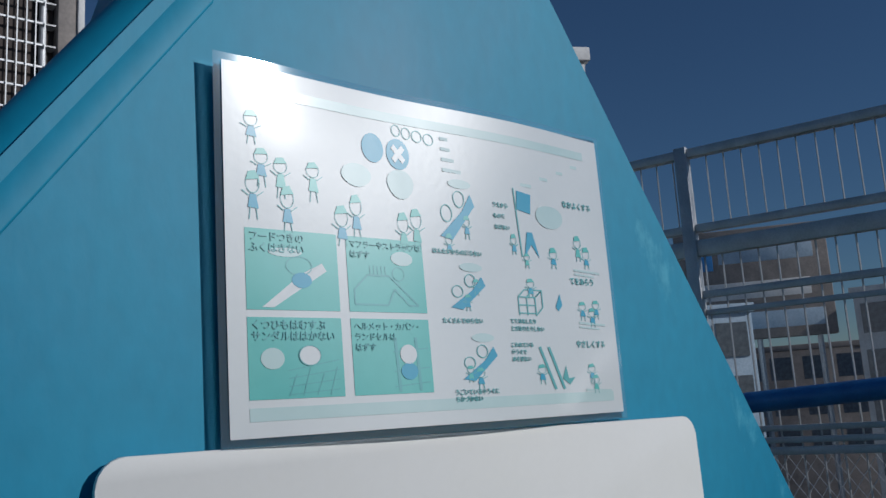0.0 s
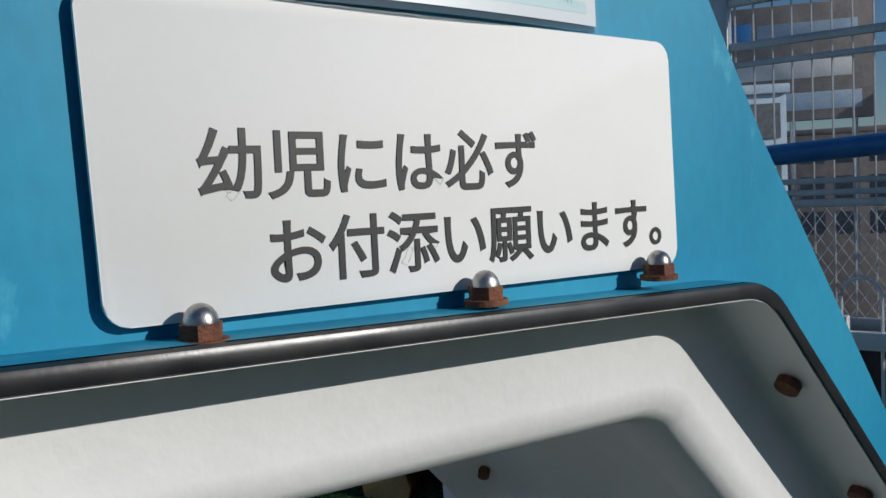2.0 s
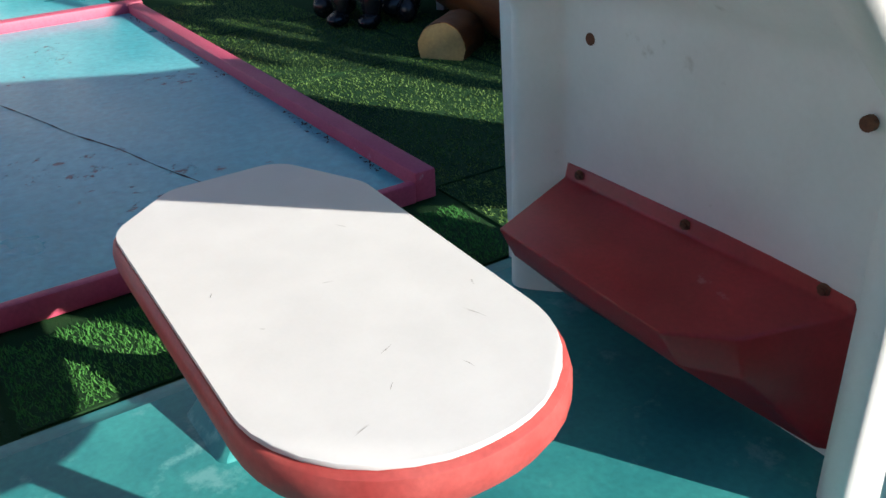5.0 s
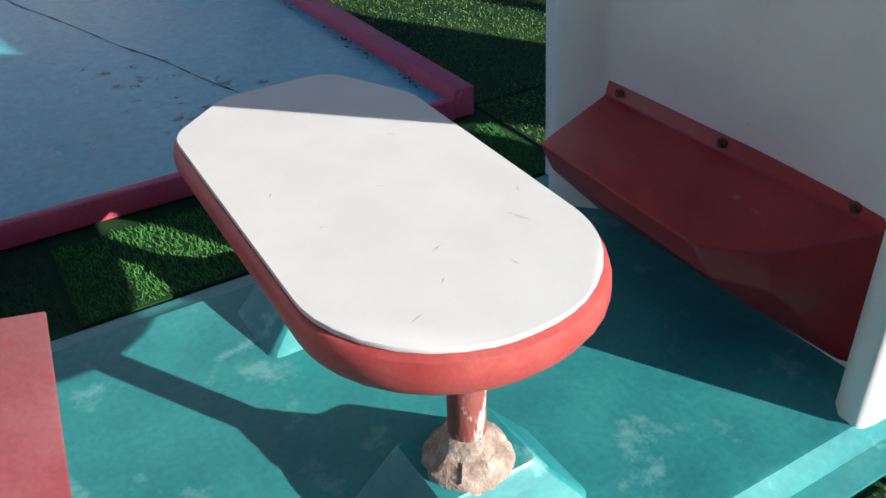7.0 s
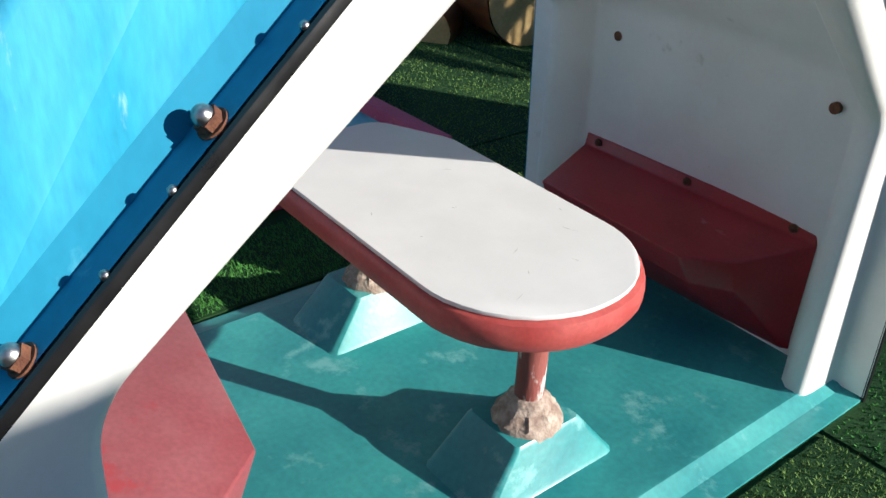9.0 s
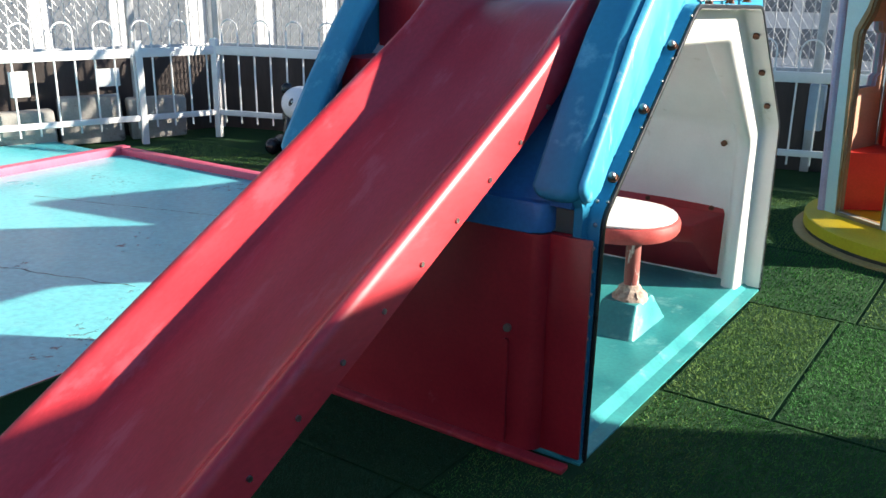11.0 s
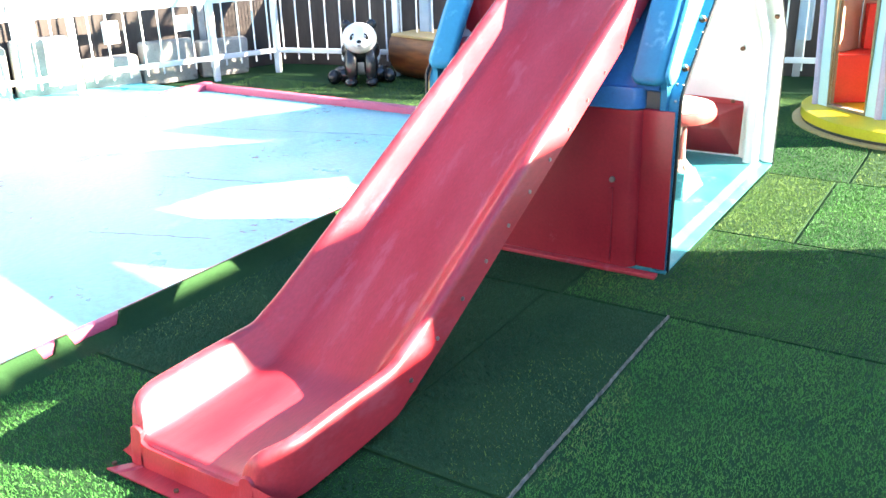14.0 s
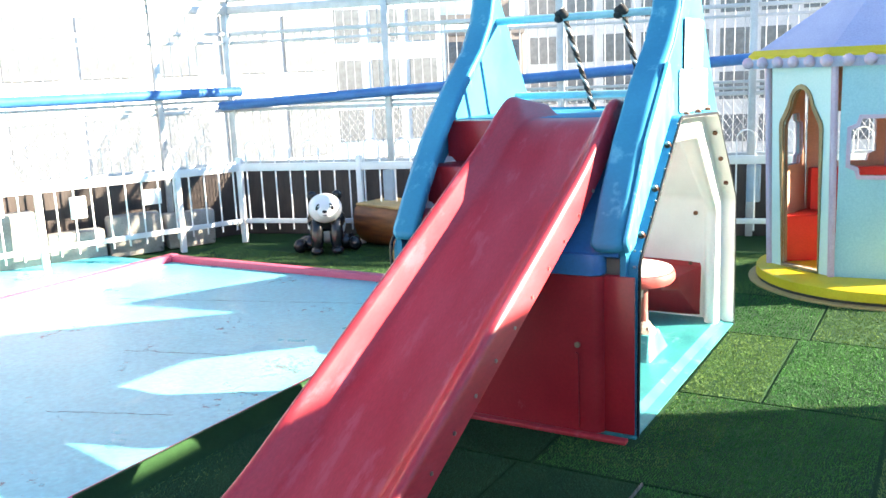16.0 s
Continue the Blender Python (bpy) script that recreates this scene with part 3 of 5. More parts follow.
# ---- red seats ----
def seat(wall, sgn, front, mat, label):
    """A moulded bench against an end wall of the tunnel: bolted back strip, sloping top, cut-off corner, underside drawn in to the floor. front: far end, corner and near end of the front edge."""
    (xa, ya, za), (xb, yb, zb), (xc, yc, zc) = front
    w = wall
    back = [(-1.0, w, 0.05), (-1.0, w, 0.438), (-1.0, w + sgn * 0.012, 0.436), (-1.0, w + sgn * 0.02, 0.396)]
    near = [(-0.165, w, 0.05), (-0.165, w, 0.438), (-0.165, w + sgn * 0.012, 0.436), (-0.165, w + sgn * 0.02, 0.396)]
    bm = B()
    bk = [bm.verts.new(p) for p in back]
    nr = [bm.verts.new(p) for p in near]
    top = [bm.verts.new(p) for p in front]
    low = [bm.verts.new(p) for p in ((xa - 0.01, ya - sgn * 0.05, za - 0.09), (xb + 0.012, yb - sgn * 0.045, zb - 0.09), (xc + 0.014, yc - sgn * 0.008, zc - 0.085))]
    foot = [bm.verts.new(p) for p in ((-0.98, w + sgn * 0.02, 0.05), (-0.4, w + sgn * 0.02, 0.05), (-0.19, w + sgn * 0.012, 0.05))]
    for k in range(3):
        bm.faces.new((bk[k], bk[k + 1], nr[k + 1], nr[k]))
    bm.faces.new((bk[3], top[0], top[1], top[2], nr[3]))
    for up, dn in ((top, low), (low, foot)):
        for k in range(2):
            bm.faces.new((up[k], up[k + 1], dn[k + 1], dn[k]))
    bm.faces.new((nr[3], top[2], low[2], foot[2], nr[0], nr[1], nr[2]))
    bm.faces.new((bk[3], top[0], low[0], foot[0], bk[0], bk[1], bk[2]))
    bm.faces.new((bk[0], foot[0], foot[1], foot[2], nr[0]))
    bmesh.ops.recalc_face_normals(bm, faces=bm.faces)
    es = [e for e in bm.edges if len(e.link_faces) == 2 and e.calc_face_angle(0) > 0.3]
    bmesh.ops.bevel(bm, geom=es, offset=0.007, segments=3, affect="EDGES", profile=0.5)
    ob = part("seat", bm, mat, house, label)
    for x in (-0.235, -0.59, -0.945):
        bm = B()
        y = w + sgn * 0.012
        rod(bm, (x, y, 0.417), (x, y + sgn * 0.008, 0.415), 0.014, 14)
        rod(bm, (x, y, 0.417), (x, y + sgn * 0.014, 0.414), 0.009, 6)
        part("bolt", bm, "rust", ob, "rusty bolt")
    return ob


seat(2.178, -1, [(-0.905, 1.875, 0.372), (-0.375, 1.868, 0.360), (-0.273, 1.975, 0.355)], "seatred", "dark red moulded bench seat bolted to the wall")
seat(0.140, 1, [(-0.862, 0.716, 0.376), (-0.405, 0.655, 0.315), (-0.255, 0.47, 0.325)], "seatpink", "dusty faded red moulded bench seat, worn pale")
for x in (-0.2, -0.918):
    bm = rod(B(), (x, 2.186, 0.77), (x, 2.155 if x < -0.5 else 2.138, 0.77), 0.015, 14)
    part("bolt_hole", bm, "rust", house, "rusted bolt hole")
for x, y, z in ((-1.01, 2.088, 0.919), (-1.015, 1.889, 1.12)):
    bm = rod(B(), (x - 0.012, y + 0.016, z + 0.014), (x + 0.008, y - 0.008, z - 0.007), 0.014, 16)
    part("bolt_hole", bm, "rust", house, "rusted bolt hole")


def flange_bolt(y, z, ny, nz, x=0.028, big=True):
    """A dome nut standing on the flange."""
    d = Vector((0, ny, nz)).normalized()
    p = Vector((x, y, z))
    bm = B()
    rod(bm, p, p + d * 0.014, 0.0155, 6)
    rod(bm, p - d * 0.002, p + d * 0.003, 0.019, 16)
    nut = part("nut", bm, "rust", house, "rusty nut on the flange")
    bm = B()
    q = d.to_track_quat("Z", "Y").to_matrix().to_4x4()
    ball(bm, p + d * 0.014, 0.0125, (1, 1, 1.1), q, 14)
    part("dome", bm, "steel", nut, "worn steel dome cap")


n_left = Vector((-0.615, 0.695)).normalized()
for t in (0.16, 0.47, 0.78):
    p = Vector(OPEN[1]).lerp(Vector(OPEN[2]), t) + n_left * 0.012
    flange_bolt(p.x, p.y, n_left.x, n_left.y)
for y in (1.003, 1.255, 1.482):
    flange_bolt(y, 1.49 + 0.004, 0, 1)
n_right = Vector((0.6, 0.545)).normalized()
for t in (0.2, 0.5, 0.8):
    p = Vector(OPEN[3]).lerp(Vector(OPEN[4]), t) - n_right * 0.008
    bm = rod(B(), (0.015, p.x, p.y), (0.015, p.x - n_right.x * 0.012, p.y - n_right.y * 0.012), 0.015, 12)
    part("bolt_end", bm, "rust", house, "rusted bolt end inside the flange")
for k in range(12):
    bm = B()
    z = 0.06 + k * 0.078
    ball(bm, (0.03, 0.094 + 0.0015 * k, z), 0.007, (1, 0.7, 1), None, 10)
    part("rivet", bm, "steel", house)
for k in range(9):
    p = Vector(OPEN[1]).lerp(Vector(OPEN[2]), 0.06 + k * 0.11) + n_left * 0.012
    if k % 3 != 1:
        bm = B()
        ball(bm, (0.045, p.x, p.y), 0.006, (1, 1, 1), None, 10)
        part("rivet", bm, "steel", house)
bm = rod(B(), (-0.22, 0.02, 0.46), (-0.22, 0.003, 0.46), 0.014, 12)
part("front_bolt", bm, "steel", house)
# bolts along the slide's lower side edges
for k in range(12):
    y = 0.2 - k * 0.165
    for sgn in (1, -1):
        x = -0.526 - 0.05 * (0.57 - y) + sgn * 0.335
        z = 1.123 + 0.565 * y - 0.055
        if z > 0.05:
            bm = rod(B(), (x - sgn * 0.004, y, z), (x + sgn * 0.009, y, z), 0.0085, 10)
            part("bolt", bm, "steel", chute)

# rails at the back of the platform
for z, y in ((1.60, 1.56), (2.07, 1.30)):
    part("back_rail", tube(B(), [(-1.26, y, z), (-0.04, y, z)], 0.022, 12), "lightpipe", house, "pale blue tube rail")


def rope(x, y, lean):
    """A twisted climbing rope with a knot at its head."""
    r = thing("climbing_rope", "black and white twisted rope with a knot", "rope", "climbing ropes")
    top, low = Vector((x, y, 2.12)), Vector((x + lean, y + 0.28, 1.42))
    for ph, mat, nm in ((0, "rope_dark", "dark_strand"), (2.1, "rope_dark", "dark_strand"), (4.2, "rope_light", "pale_strand")):
        pts = []
        for k in range(90):
            t = k / 89
            c = top.lerp(low, t)
            pts.append(c + Vector((math.cos(ph + t * 42), math.sin(ph + t * 42), 0)) * 0.009)
        part(nm, tube(B(), pts, 0.009, 6), mat, r)
    bm = B()
    for k in range(5):
        a = k * 1.3
        ball(bm, (x + 0.02 * math.cos(a), y - 0.01, 2.08 + 0.022 * math.sin(a * 1.7)), 0.028, (1, 1, 0.8), None, 12)
    part("knot", bm, "rope_dark", r)
    return r


rope(-0.80, 1.29, 0.12)
rope(-0.43, 1.29, 0.08)

# ---- sign and notice ----
sign = thing("sign_board", "white sign plate with black Japanese lettering", "sign")
bm = B()
prism(bm, round_poly([(0.945, 1.508), (1.535, 1.502), (1.528, 1.733), (0.938, 1.737)], 0.018, 6), 0.006, 0.0105, "x", 0.001)
part("plate", bm, "sign", sign)


def lettering(text, size, name, mat, parent, y, z, x, bold=0.0, spread=1.0, tilt=0.0):
    """Words of Blender's own font on a face that looks along +x; y and z: start of the base line."""
    cu = bpy.data.curves.new(name, "FONT")
    cu.body, cu.size, cu.offset, cu.space_character = text, size, bold, spread
    cu.extrude = 0.0002
    tmp = new("lettering_source", cu)
    me = bpy.data.meshes.new_from_object(tmp.evaluated_get(bpy.context.evaluated_depsgraph_get()))
    bpy.data.objects.remove(tmp)
    me.name = name
    me.materials.clear()
    me.materials.append(M[mat])
    ob = new(name, me)
    ob.parent = parent
    ob.matrix_local = Matrix.Translation((x, y, z)) @ Matrix(((0, 0, 1, 0), (1, 0, 0, 0), (0, 1, 0, 0), (0, 0, 0, 1))) @ Matrix.Rotation(tilt, 4, "Z")
    return ob


lettering("幼児には必ず", 0.0545, "lettering", "ink", sign, 1.012, 1.595, 0.0112, 0.00075)
lettering("お付添い願います。", 0.0535, "lettering", "ink", sign, 1.061, 1.530, 0.0112, 0.00075)

notice = thing("notice", "curling laminated playground safety notice in pale teal print", "poster")
NW, NH = 0.40, 0.262


def curl(u, v):
    """The sheet's bulge off the wall, over its width and height."""
    return 0.012 + 0.010 * math.sin(math.pi * min(max(u / NW, 0), 1)) * (1.0 - 0.75 * v / NH) + 0.0025 * math.sin(9 * u / NW + 1.5) * (v / NH) ** 2 - 0.004 * (u / NW)


def set_out(u, v):
    """Where a printed mark sits on the sheet: the panels are drawn together at the lower left."""
    return (
        float(np.interp(u, [0, 0.012, 0.094, 0.102, 0.184, 0.222, 0.30, 0.345, 0.4], [0, 0.014, 0.087, 0.095, 0.166, 0.205, 0.286, 0.338, 0.4])),
        float(np.interp(v, [0, 0.028, 0.089, 0.094, 0.155, 0.185, 0.262], [0, 0.025, 0.081, 0.086, 0.143, 0.185, 0.262])),
    )


def on_sheet(u, v, lift):
    if lift > 0:
        u, v = set_out(u, v)
    return (curl(u, v) + lift, 1.024 + u - 0.003 * v / NH, 1.742 + v)


def sheet(name, mat, u0, v0, u1, v1, lift, label="", n=10, parent=None):
    bm = B()
    loft(bm, [[on_sheet(u0 + (u1 - u0) * a / n, v0 + (v1 - v0) * b / n, lift) for a in range(n + 1)] for b in range(n + 1)])
    return part(name, bm, mat, parent or notice, label, angle=80)


def blob(name, mat, pts, lift):
    """A flat printed shape."""
    bm = B()
    bm.faces.new([bm.verts.new(on_sheet(u, v, lift)) for u, v in pts])
    return part(name, bm, mat, notice, smooth=False)


def oval(cu, cv, ru, rv, n=18):
    return [(cu + ru * math.cos(2 * math.pi * k / n), cv + rv * math.sin(2 * math.pi * k / n)) for k in range(n)]


def ring_print(cu, cv, ru, rv, mat, w=0.0008, lift=0.0005, n=18):
    bm = B()
    loft(bm, [[on_sheet(u, v, lift) for u, v in oval(cu, cv, r1, r2, n)] for r1, r2 in ((ru, rv), (ru - w, rv - w))], True)
    return part("outline_print", bm, mat, notice, smooth=False)


def stroke(pts, mat, w=0.0016, lift=0.0005):
    bm = B()
    for (u0, v0), (u1, v1) in zip(pts, pts[1:]):
        d = Vector((u1 - u0, v1 - v0)).normalized() * w / 2
        nn = Vector((-d.y, d.x))
        bm.faces.new([bm.verts.new(on_sheet(u, v, lift)) for u, v in ((u0 + nn.x, v0 + nn.y), (u1 + nn.x, v1 + nn.y), (u1 - nn.x, v1 - nn.y), (u0 - nn.x, v0 - nn.y))])
    return part("line_print", bm, mat, notice, smooth=False)


def words(text, size, u, v, mat="teal_dark"):
    x, y, z = on_sheet(u, v, 0.0008)
    ob = lettering(text, size * 0.92, "printed_caption", mat, notice, y, z, x, 0.0001)
    u, v = set_out(u, v)
    for p in ob.data.vertices:
        p.co.z += curl(u + p.co.x, v + p.co.y) - curl(u, v)
    return ob


sheet("paper", "paper", 0, 0, NW, NH, 0.0, "white laminated paper, curling off the wall", 24)
sheet("film_border", "glass_film", -0.006, -0.006, NW + 0.006, NH + 0.006, -0.0012, "clear film margin", 16)
sheet("footer_band", "pale_ink", 0.012, 0.012, NW - 0.012, 0.022, 0.0003)
sheet("header_band", "pale_ink", 0.012, NH - 0.022, NW - 0.02, NH - 0.014, 0.0003)
BOXES = [(0.012, 0.094, ["フードつきの", "ふくはきない"]), (0.102, 0.094, ["マフラーやストラップは", "はずす"]), (0.012, 0.028, ["くつひもはむすぶ", "サンダルははかない"]), (0.102, 0.028, ["ヘルメット・カバン・", "ランドセルは", "はずす"])]
for u, v, lines in BOXES:
    sheet("printed_panel", "teal_ink", u, v, u + 0.082, v + 0.061, 0.0003)
    size = 0.0078 if len(lines[0]) < 10 else 0.0066
    for k, line in enumerate(lines):
        words(line, size, u + 0.003, v + 0.0525 - 0.0085 * k)
# panel pictures as plain shapes
blob("ramp_print", "paper", [(0.025, 0.096), (0.035, 0.096), (0.083, 0.125), (0.079, 0.131), (0.06, 0.122)], 0.0005)
ring_print(0.058, 0.128, 0.012, 0.0075, "teal_dark")
blob("shape_print", "blue_ink", oval(0.06, 0.117, 0.009, 0.006), 0.0006)
blob("bubble_print", "pale_ink", oval(0.046, 0.138, 0.015, 0.0035), 0.0006)
stroke([(0.108, 0.1), (0.108, 0.112), (0.122, 0.124), (0.145, 0.124), (0.175, 0.1), (0.165, 0.1), (0.15, 0.113), (0.142, 0.1), (0.108, 0.1)], "teal_dark")
for k in range(5):
    stroke([(0.125 + 0.004 * k, 0.124), (0.125 + 0.004 * k, 0.132)], "teal_dark", 0.001)
ring_print(0.155, 0.126, 0.007, 0.006, "teal_dark")
blob("bubble_print", "pale_ink", oval(0.16, 0.139, 0.012, 0.006), 0.0006)
for k in range(4):
    stroke([(0.045 + 0.012 * k, 0.03), (0.052 + 0.012 * k, 0.046 + 0.005 * (k % 2))], "teal_dark", 0.0008)
    stroke([(0.045, 0.031 + 0.006 * k), (0.09, 0.034 + 0.0075 * k)], "teal_dark", 0.0006)
blob("shape_print", "paper", oval(0.064, 0.06, 0.01, 0.008), 0.0007)
ring_print(0.064, 0.06, 0.01, 0.008, "teal_dark", lift=0.0009)
blob("bubble_print", "pale_ink", oval(0.032, 0.058, 0.01, 0.008), 0.0006)
for u in (0.148, 0.17):
    stroke([(u, 0.03), (u - 0.002, 0.074)], "teal_dark", 0.003)
for v in (0.034, 0.046, 0.062):
    stroke([(0.143, v), (0.181, v + 0.003)], "teal_dark", 0.0008)
blob("shape_print", "paper", oval(0.159, 0.06, 0.009, 0.008), 0.0007)
blob("shape_print", "blue_ink", oval(0.159, 0.046, 0.009, 0.007), 0.0007)
def small_figure(u, v, s):
    """A small printed shape: outline, cap, body and two strokes."""
    ring_print(u, v, 0.0052 * s, 0.0046 * s, "teal_dark", 0.0005)
    blob("shape_print", "teal_ink", [(u - 0.005 * s, v + 0.001 * s), (u - 0.003 * s, v + 0.0048 * s), (u + 0.002 * s, v + 0.0055 * s), (u + 0.005 * s, v + 0.002 * s)], 0.0006)
    blob("shape_print", "blue_ink" if int(u * 1000) % 3 else "teal_ink", [(u - 0.0022 * s, v - 0.0048 * s), (u + 0.0022 * s, v - 0.0048 * s), (u + 0.004 * s, v - 0.011 * s), (u - 0.0038 * s, v - 0.0105 * s)], 0.0005)
    for k in (-1, 1):
        stroke([(u + k * 0.002 * s, v - 0.010 * s), (u + k * 0.003 * s, v - 0.0155 * s)], "teal_dark", 0.0007)
        stroke([(u + k * 0.003 * s, v - 0.0055 * s), (u + k * 0.0075 * s, v - 0.0035 * s)], "teal_dark", 0.0006)


# right half: plain figures, bubbles and captions
for u, v, s1 in ((0.222, 0.172, "はんたいからのぼらない"), (0.226, 0.112, "たくさんでのらない"), (0.232, 0.05, "うごいているゆうぐに")):
    blob("shape_print", "blue_ink", [(u - 0.018, v - 0.012), (u - 0.006, v - 0.014), (u + 0.02, v + 0.008), (u + 0.016, v + 0.016), (u + 0.006, v + 0.004)], 0.0005)
    ring_print(u + 0.004, v + 0.012, 0.006, 0.006, "teal_dark")
    ring_print(u - 0.01, v + 0.002, 0.006, 0.0055, "teal_dark")
    blob("bubble_print", "pale_ink", oval(u + 0.006, v + 0.024, 0.012, 0.004), 0.0005)
    words(s1, 0.0052, u - 0.028, v - 0.025)
for u, v in ((0.232, 0.160), (0.212, 0.148), (0.226, 0.098), (0.236, 0.112), (0.222, 0.036), (0.297, 0.14), (0.283, 0.152)):
    small_figure(u, v + 0.01, 0.7)
for u, v in ((0.352, 0.142), (0.352, 0.09), (0.352, 0.024)):
    stroke([(u, v), (u + 0.034, v - 0.0015)], "pale_ink", 0.0022)
    stroke([(u, v - 0.004), (u + 0.026, v - 0.0055)], "pale_ink", 0.0018)
words("ちかづかない", 0.0052, 0.204, 0.019)
words("うえから", 0.005, 0.262, 0.182)
words("ものを", 0.005, 0.262, 0.175)
words("なげない", 0.005, 0.262, 0.168)
words("てをはなしたり", 0.005, 0.27, 0.088)
words("とびおりたりしない", 0.005, 0.27, 0.081)
words("こわれている", 0.005, 0.268, 0.066)
words("ゆうぐで", 0.005, 0.268, 0.0595)
words("あそばない", 0.005, 0.268, 0.053)
words("なかよくする", 0.0078, 0.345, 0.190)
words("てをあらう", 0.0078, 0.345, 0.128)
words("やさしくする", 0.0078, 0.345, 0.066)
for k in range(3):
    stroke([(0.282 + 0.01 * k, 0.095), (0.282 + 0.01 * k, 0.112)], "teal_dark", 0.0012)
    stroke([(0.282, 0.097 + 0.0075 * k), (0.302, 0.097 + 0.0075 * k)], "teal_dark", 0.0012)
    stroke([(0.282 + 0.01 * k, 0.112), (0.29 + 0.01 * k, 0.119)], "teal_dark", 0.0012)
stroke([(0.302, 0.112), (0.31, 0.119), (0.29, 0.119)], "teal_dark", 0.0012)
stroke([(0.31, 0.119), (0.31, 0.103), (0.302, 0.095)], "teal_dark", 0.0012)
for u in (0.302, 0.312):
    stroke([(u, 0.066), (u + 0.014, 0.026)], "teal_dark", 0.0028)
blob("shape_print", "teal_dark", [(0.325, 0.036), (0.33, 0.048), (0.332, 0.036), (0.34, 0.037), (0.333, 0.03)], 0.0005)
blob("shape_print", "blue_ink", [(0.325, 0.104), (0.331, 0.117), (0.333, 0.106), (0.328, 0.1)], 0.0005)
blob("shape_print", "blue_ink", [(0.295, 0.15), (0.3, 0.168), (0.306, 0.168), (0.312, 0.15), (0.304, 0.16)], 0.0005)
stroke([(0.292, 0.15), (0.288, 0.2)], "teal_dark", 0.0014)
blob("shape_print", "blue_ink", [(0.29, 0.182), (0.306, 0.18), (0.308, 0.196), (0.292, 0.198)], 0.0005)
blob("bubble_print", "pale_ink", oval(0.328, 0.18, 0.016, 0.008), 0.0005)
for u, v in ((0.328, 0.155), (0.36, 0.165), (0.37, 0.158), (0.358, 0.106), (0.37, 0.1), (0.376, 0.108), (0.362, 0.045), (0.366, 0.034), (0.232, 0.043), (0.298, 0.125), (0.302, 0.045)):
    small_figure(u, v, 0.9)
blob("round_mark", "blue_ink", oval(0.166, 0.214, 0.013, 0.013, 24), 0.0005)
stroke([(0.16, 0.22), (0.172, 0.208)], "paper", 0.005, 0.0008)
stroke([(0.172, 0.22), (0.16, 0.208)], "paper", 0.005, 0.0008)
blob("round_mark", "blue_ink", oval(0.138, 0.216, 0.012, 0.012, 24), 0.0005)
for k in range(4):
    ring_print(0.166 + 0.0115 * k, 0.234 - 0.001 * k, 0.0052, 0.0052, "teal_dark")
for k in range(4):
    stroke([(0.212, 0.234 - 0.009 * k), (0.37 - 0.02 * k, 0.231 - 0.009 * k)], "pale_ink", 0.003)
for u, v in ((0.02, 0.222), (0.028, 0.195), (0.02, 0.178), (0.045, 0.19), (0.075, 0.19), (0.05, 0.172), (0.1, 0.165), (0.115, 0.172), (0.165, 0.165), (0.18, 0.168)):
    small_figure(u, v, 1.2)
blob("bubble_print", "pale_ink", oval(0.118, 0.192, 0.016, 0.009), 0.0006)
blob("bubble_print", "pale_ink", oval(0.166, 0.19, 0.015, 0.011), 0.0006)

# ---- painted pad with kerbs ----
tagged(slab("pad", (-9, -8, 0.0), (-1.865, 2.2, 0.055), "pad", None, bevel=0), "pale blue painted rubbery pad, pitted and faded", "pad", kind="structure")
for x0, y0, x1, y1 in ((-4.6, 0.95, -1.92, 1.75), (-3.4, -0.05, -2.5, 0.2), (-2.9, -1.0, -2.2, -0.75)):
    a, b = Vector((x0, y0)), Vector((x1, y1))
    bm = B()
    rows = []
    for k in range(60):
        p = a.lerp(b, k / 59)
        w = 0.0035 * (0.4 + abs(noise.noise((k * 0.5, x0, 1))) * 2)
        o = 0.02 * noise.noise((k * 0.12, y0, 4))
        d = (b - a).normalized()
        rows.append([(p.x - d.y * (o - w), p.y + d.x * (o - w), 0.0562), (p.x - d.y * (o + w), p.y + d.x * (o + w), 0.0562)])
    loft(bm, rows)
    tagged(part("pad_crack", bm, "board", None), "dark open joint in the pad", "crack", kind="structure")
kerb = tagged(slab("kerb", (-5.33, 2.2, 0.0), (-1.83, 2.285, 0.112), "kerb", None, bevel=0.008), "pink painted kerb along the pad", "kerb", kind="structure")
flap_bm = B()
flap = []
for k in range(120):
    y = -2.7 + 2.9 * k / 119
    e = min(1, (119 - k) / 4)
    if -1.90 < y < -1.66 or -2.05 < y < -1.97:
        e = 0.35 + 0.1 * noise.noise((y * 20, 1, 1))
    wob = 0.012 * noise.noise((y * 4, 0, 0))
    flap.append([(-1.735 + wob, y, -0.004), (-1.765 + wob * 0.5, y, 0.012 * e), (-1.80, y, 0.06 * e), (-1.812, y, 0.092 * e + wob * 0.5), (-1.832, y, 0.089 * e + wob * 0.3)])
loft(flap_bm, flap)
tagged(part("turf_flap", thicken(flap_bm, 0.008), "turf", None), "dark turf edge curled up against the kerb", "turf", kind="structure")
kerb2 = tagged(slab("kerb", (-1.865, -8, 0.0), (-1.825, 2.2, 0.078), "kerb", None, bevel=0.008), "pink painted kerb along the pad", "kerb", kind="structure")
kerb3 = tagged(slab("kerb", (-5.43, -8, 0.0), (-5.33, 2.3, 0.12), "kerb", None, bevel=0.008), "pink painted kerb along the pad", "kerb", kind="structure")

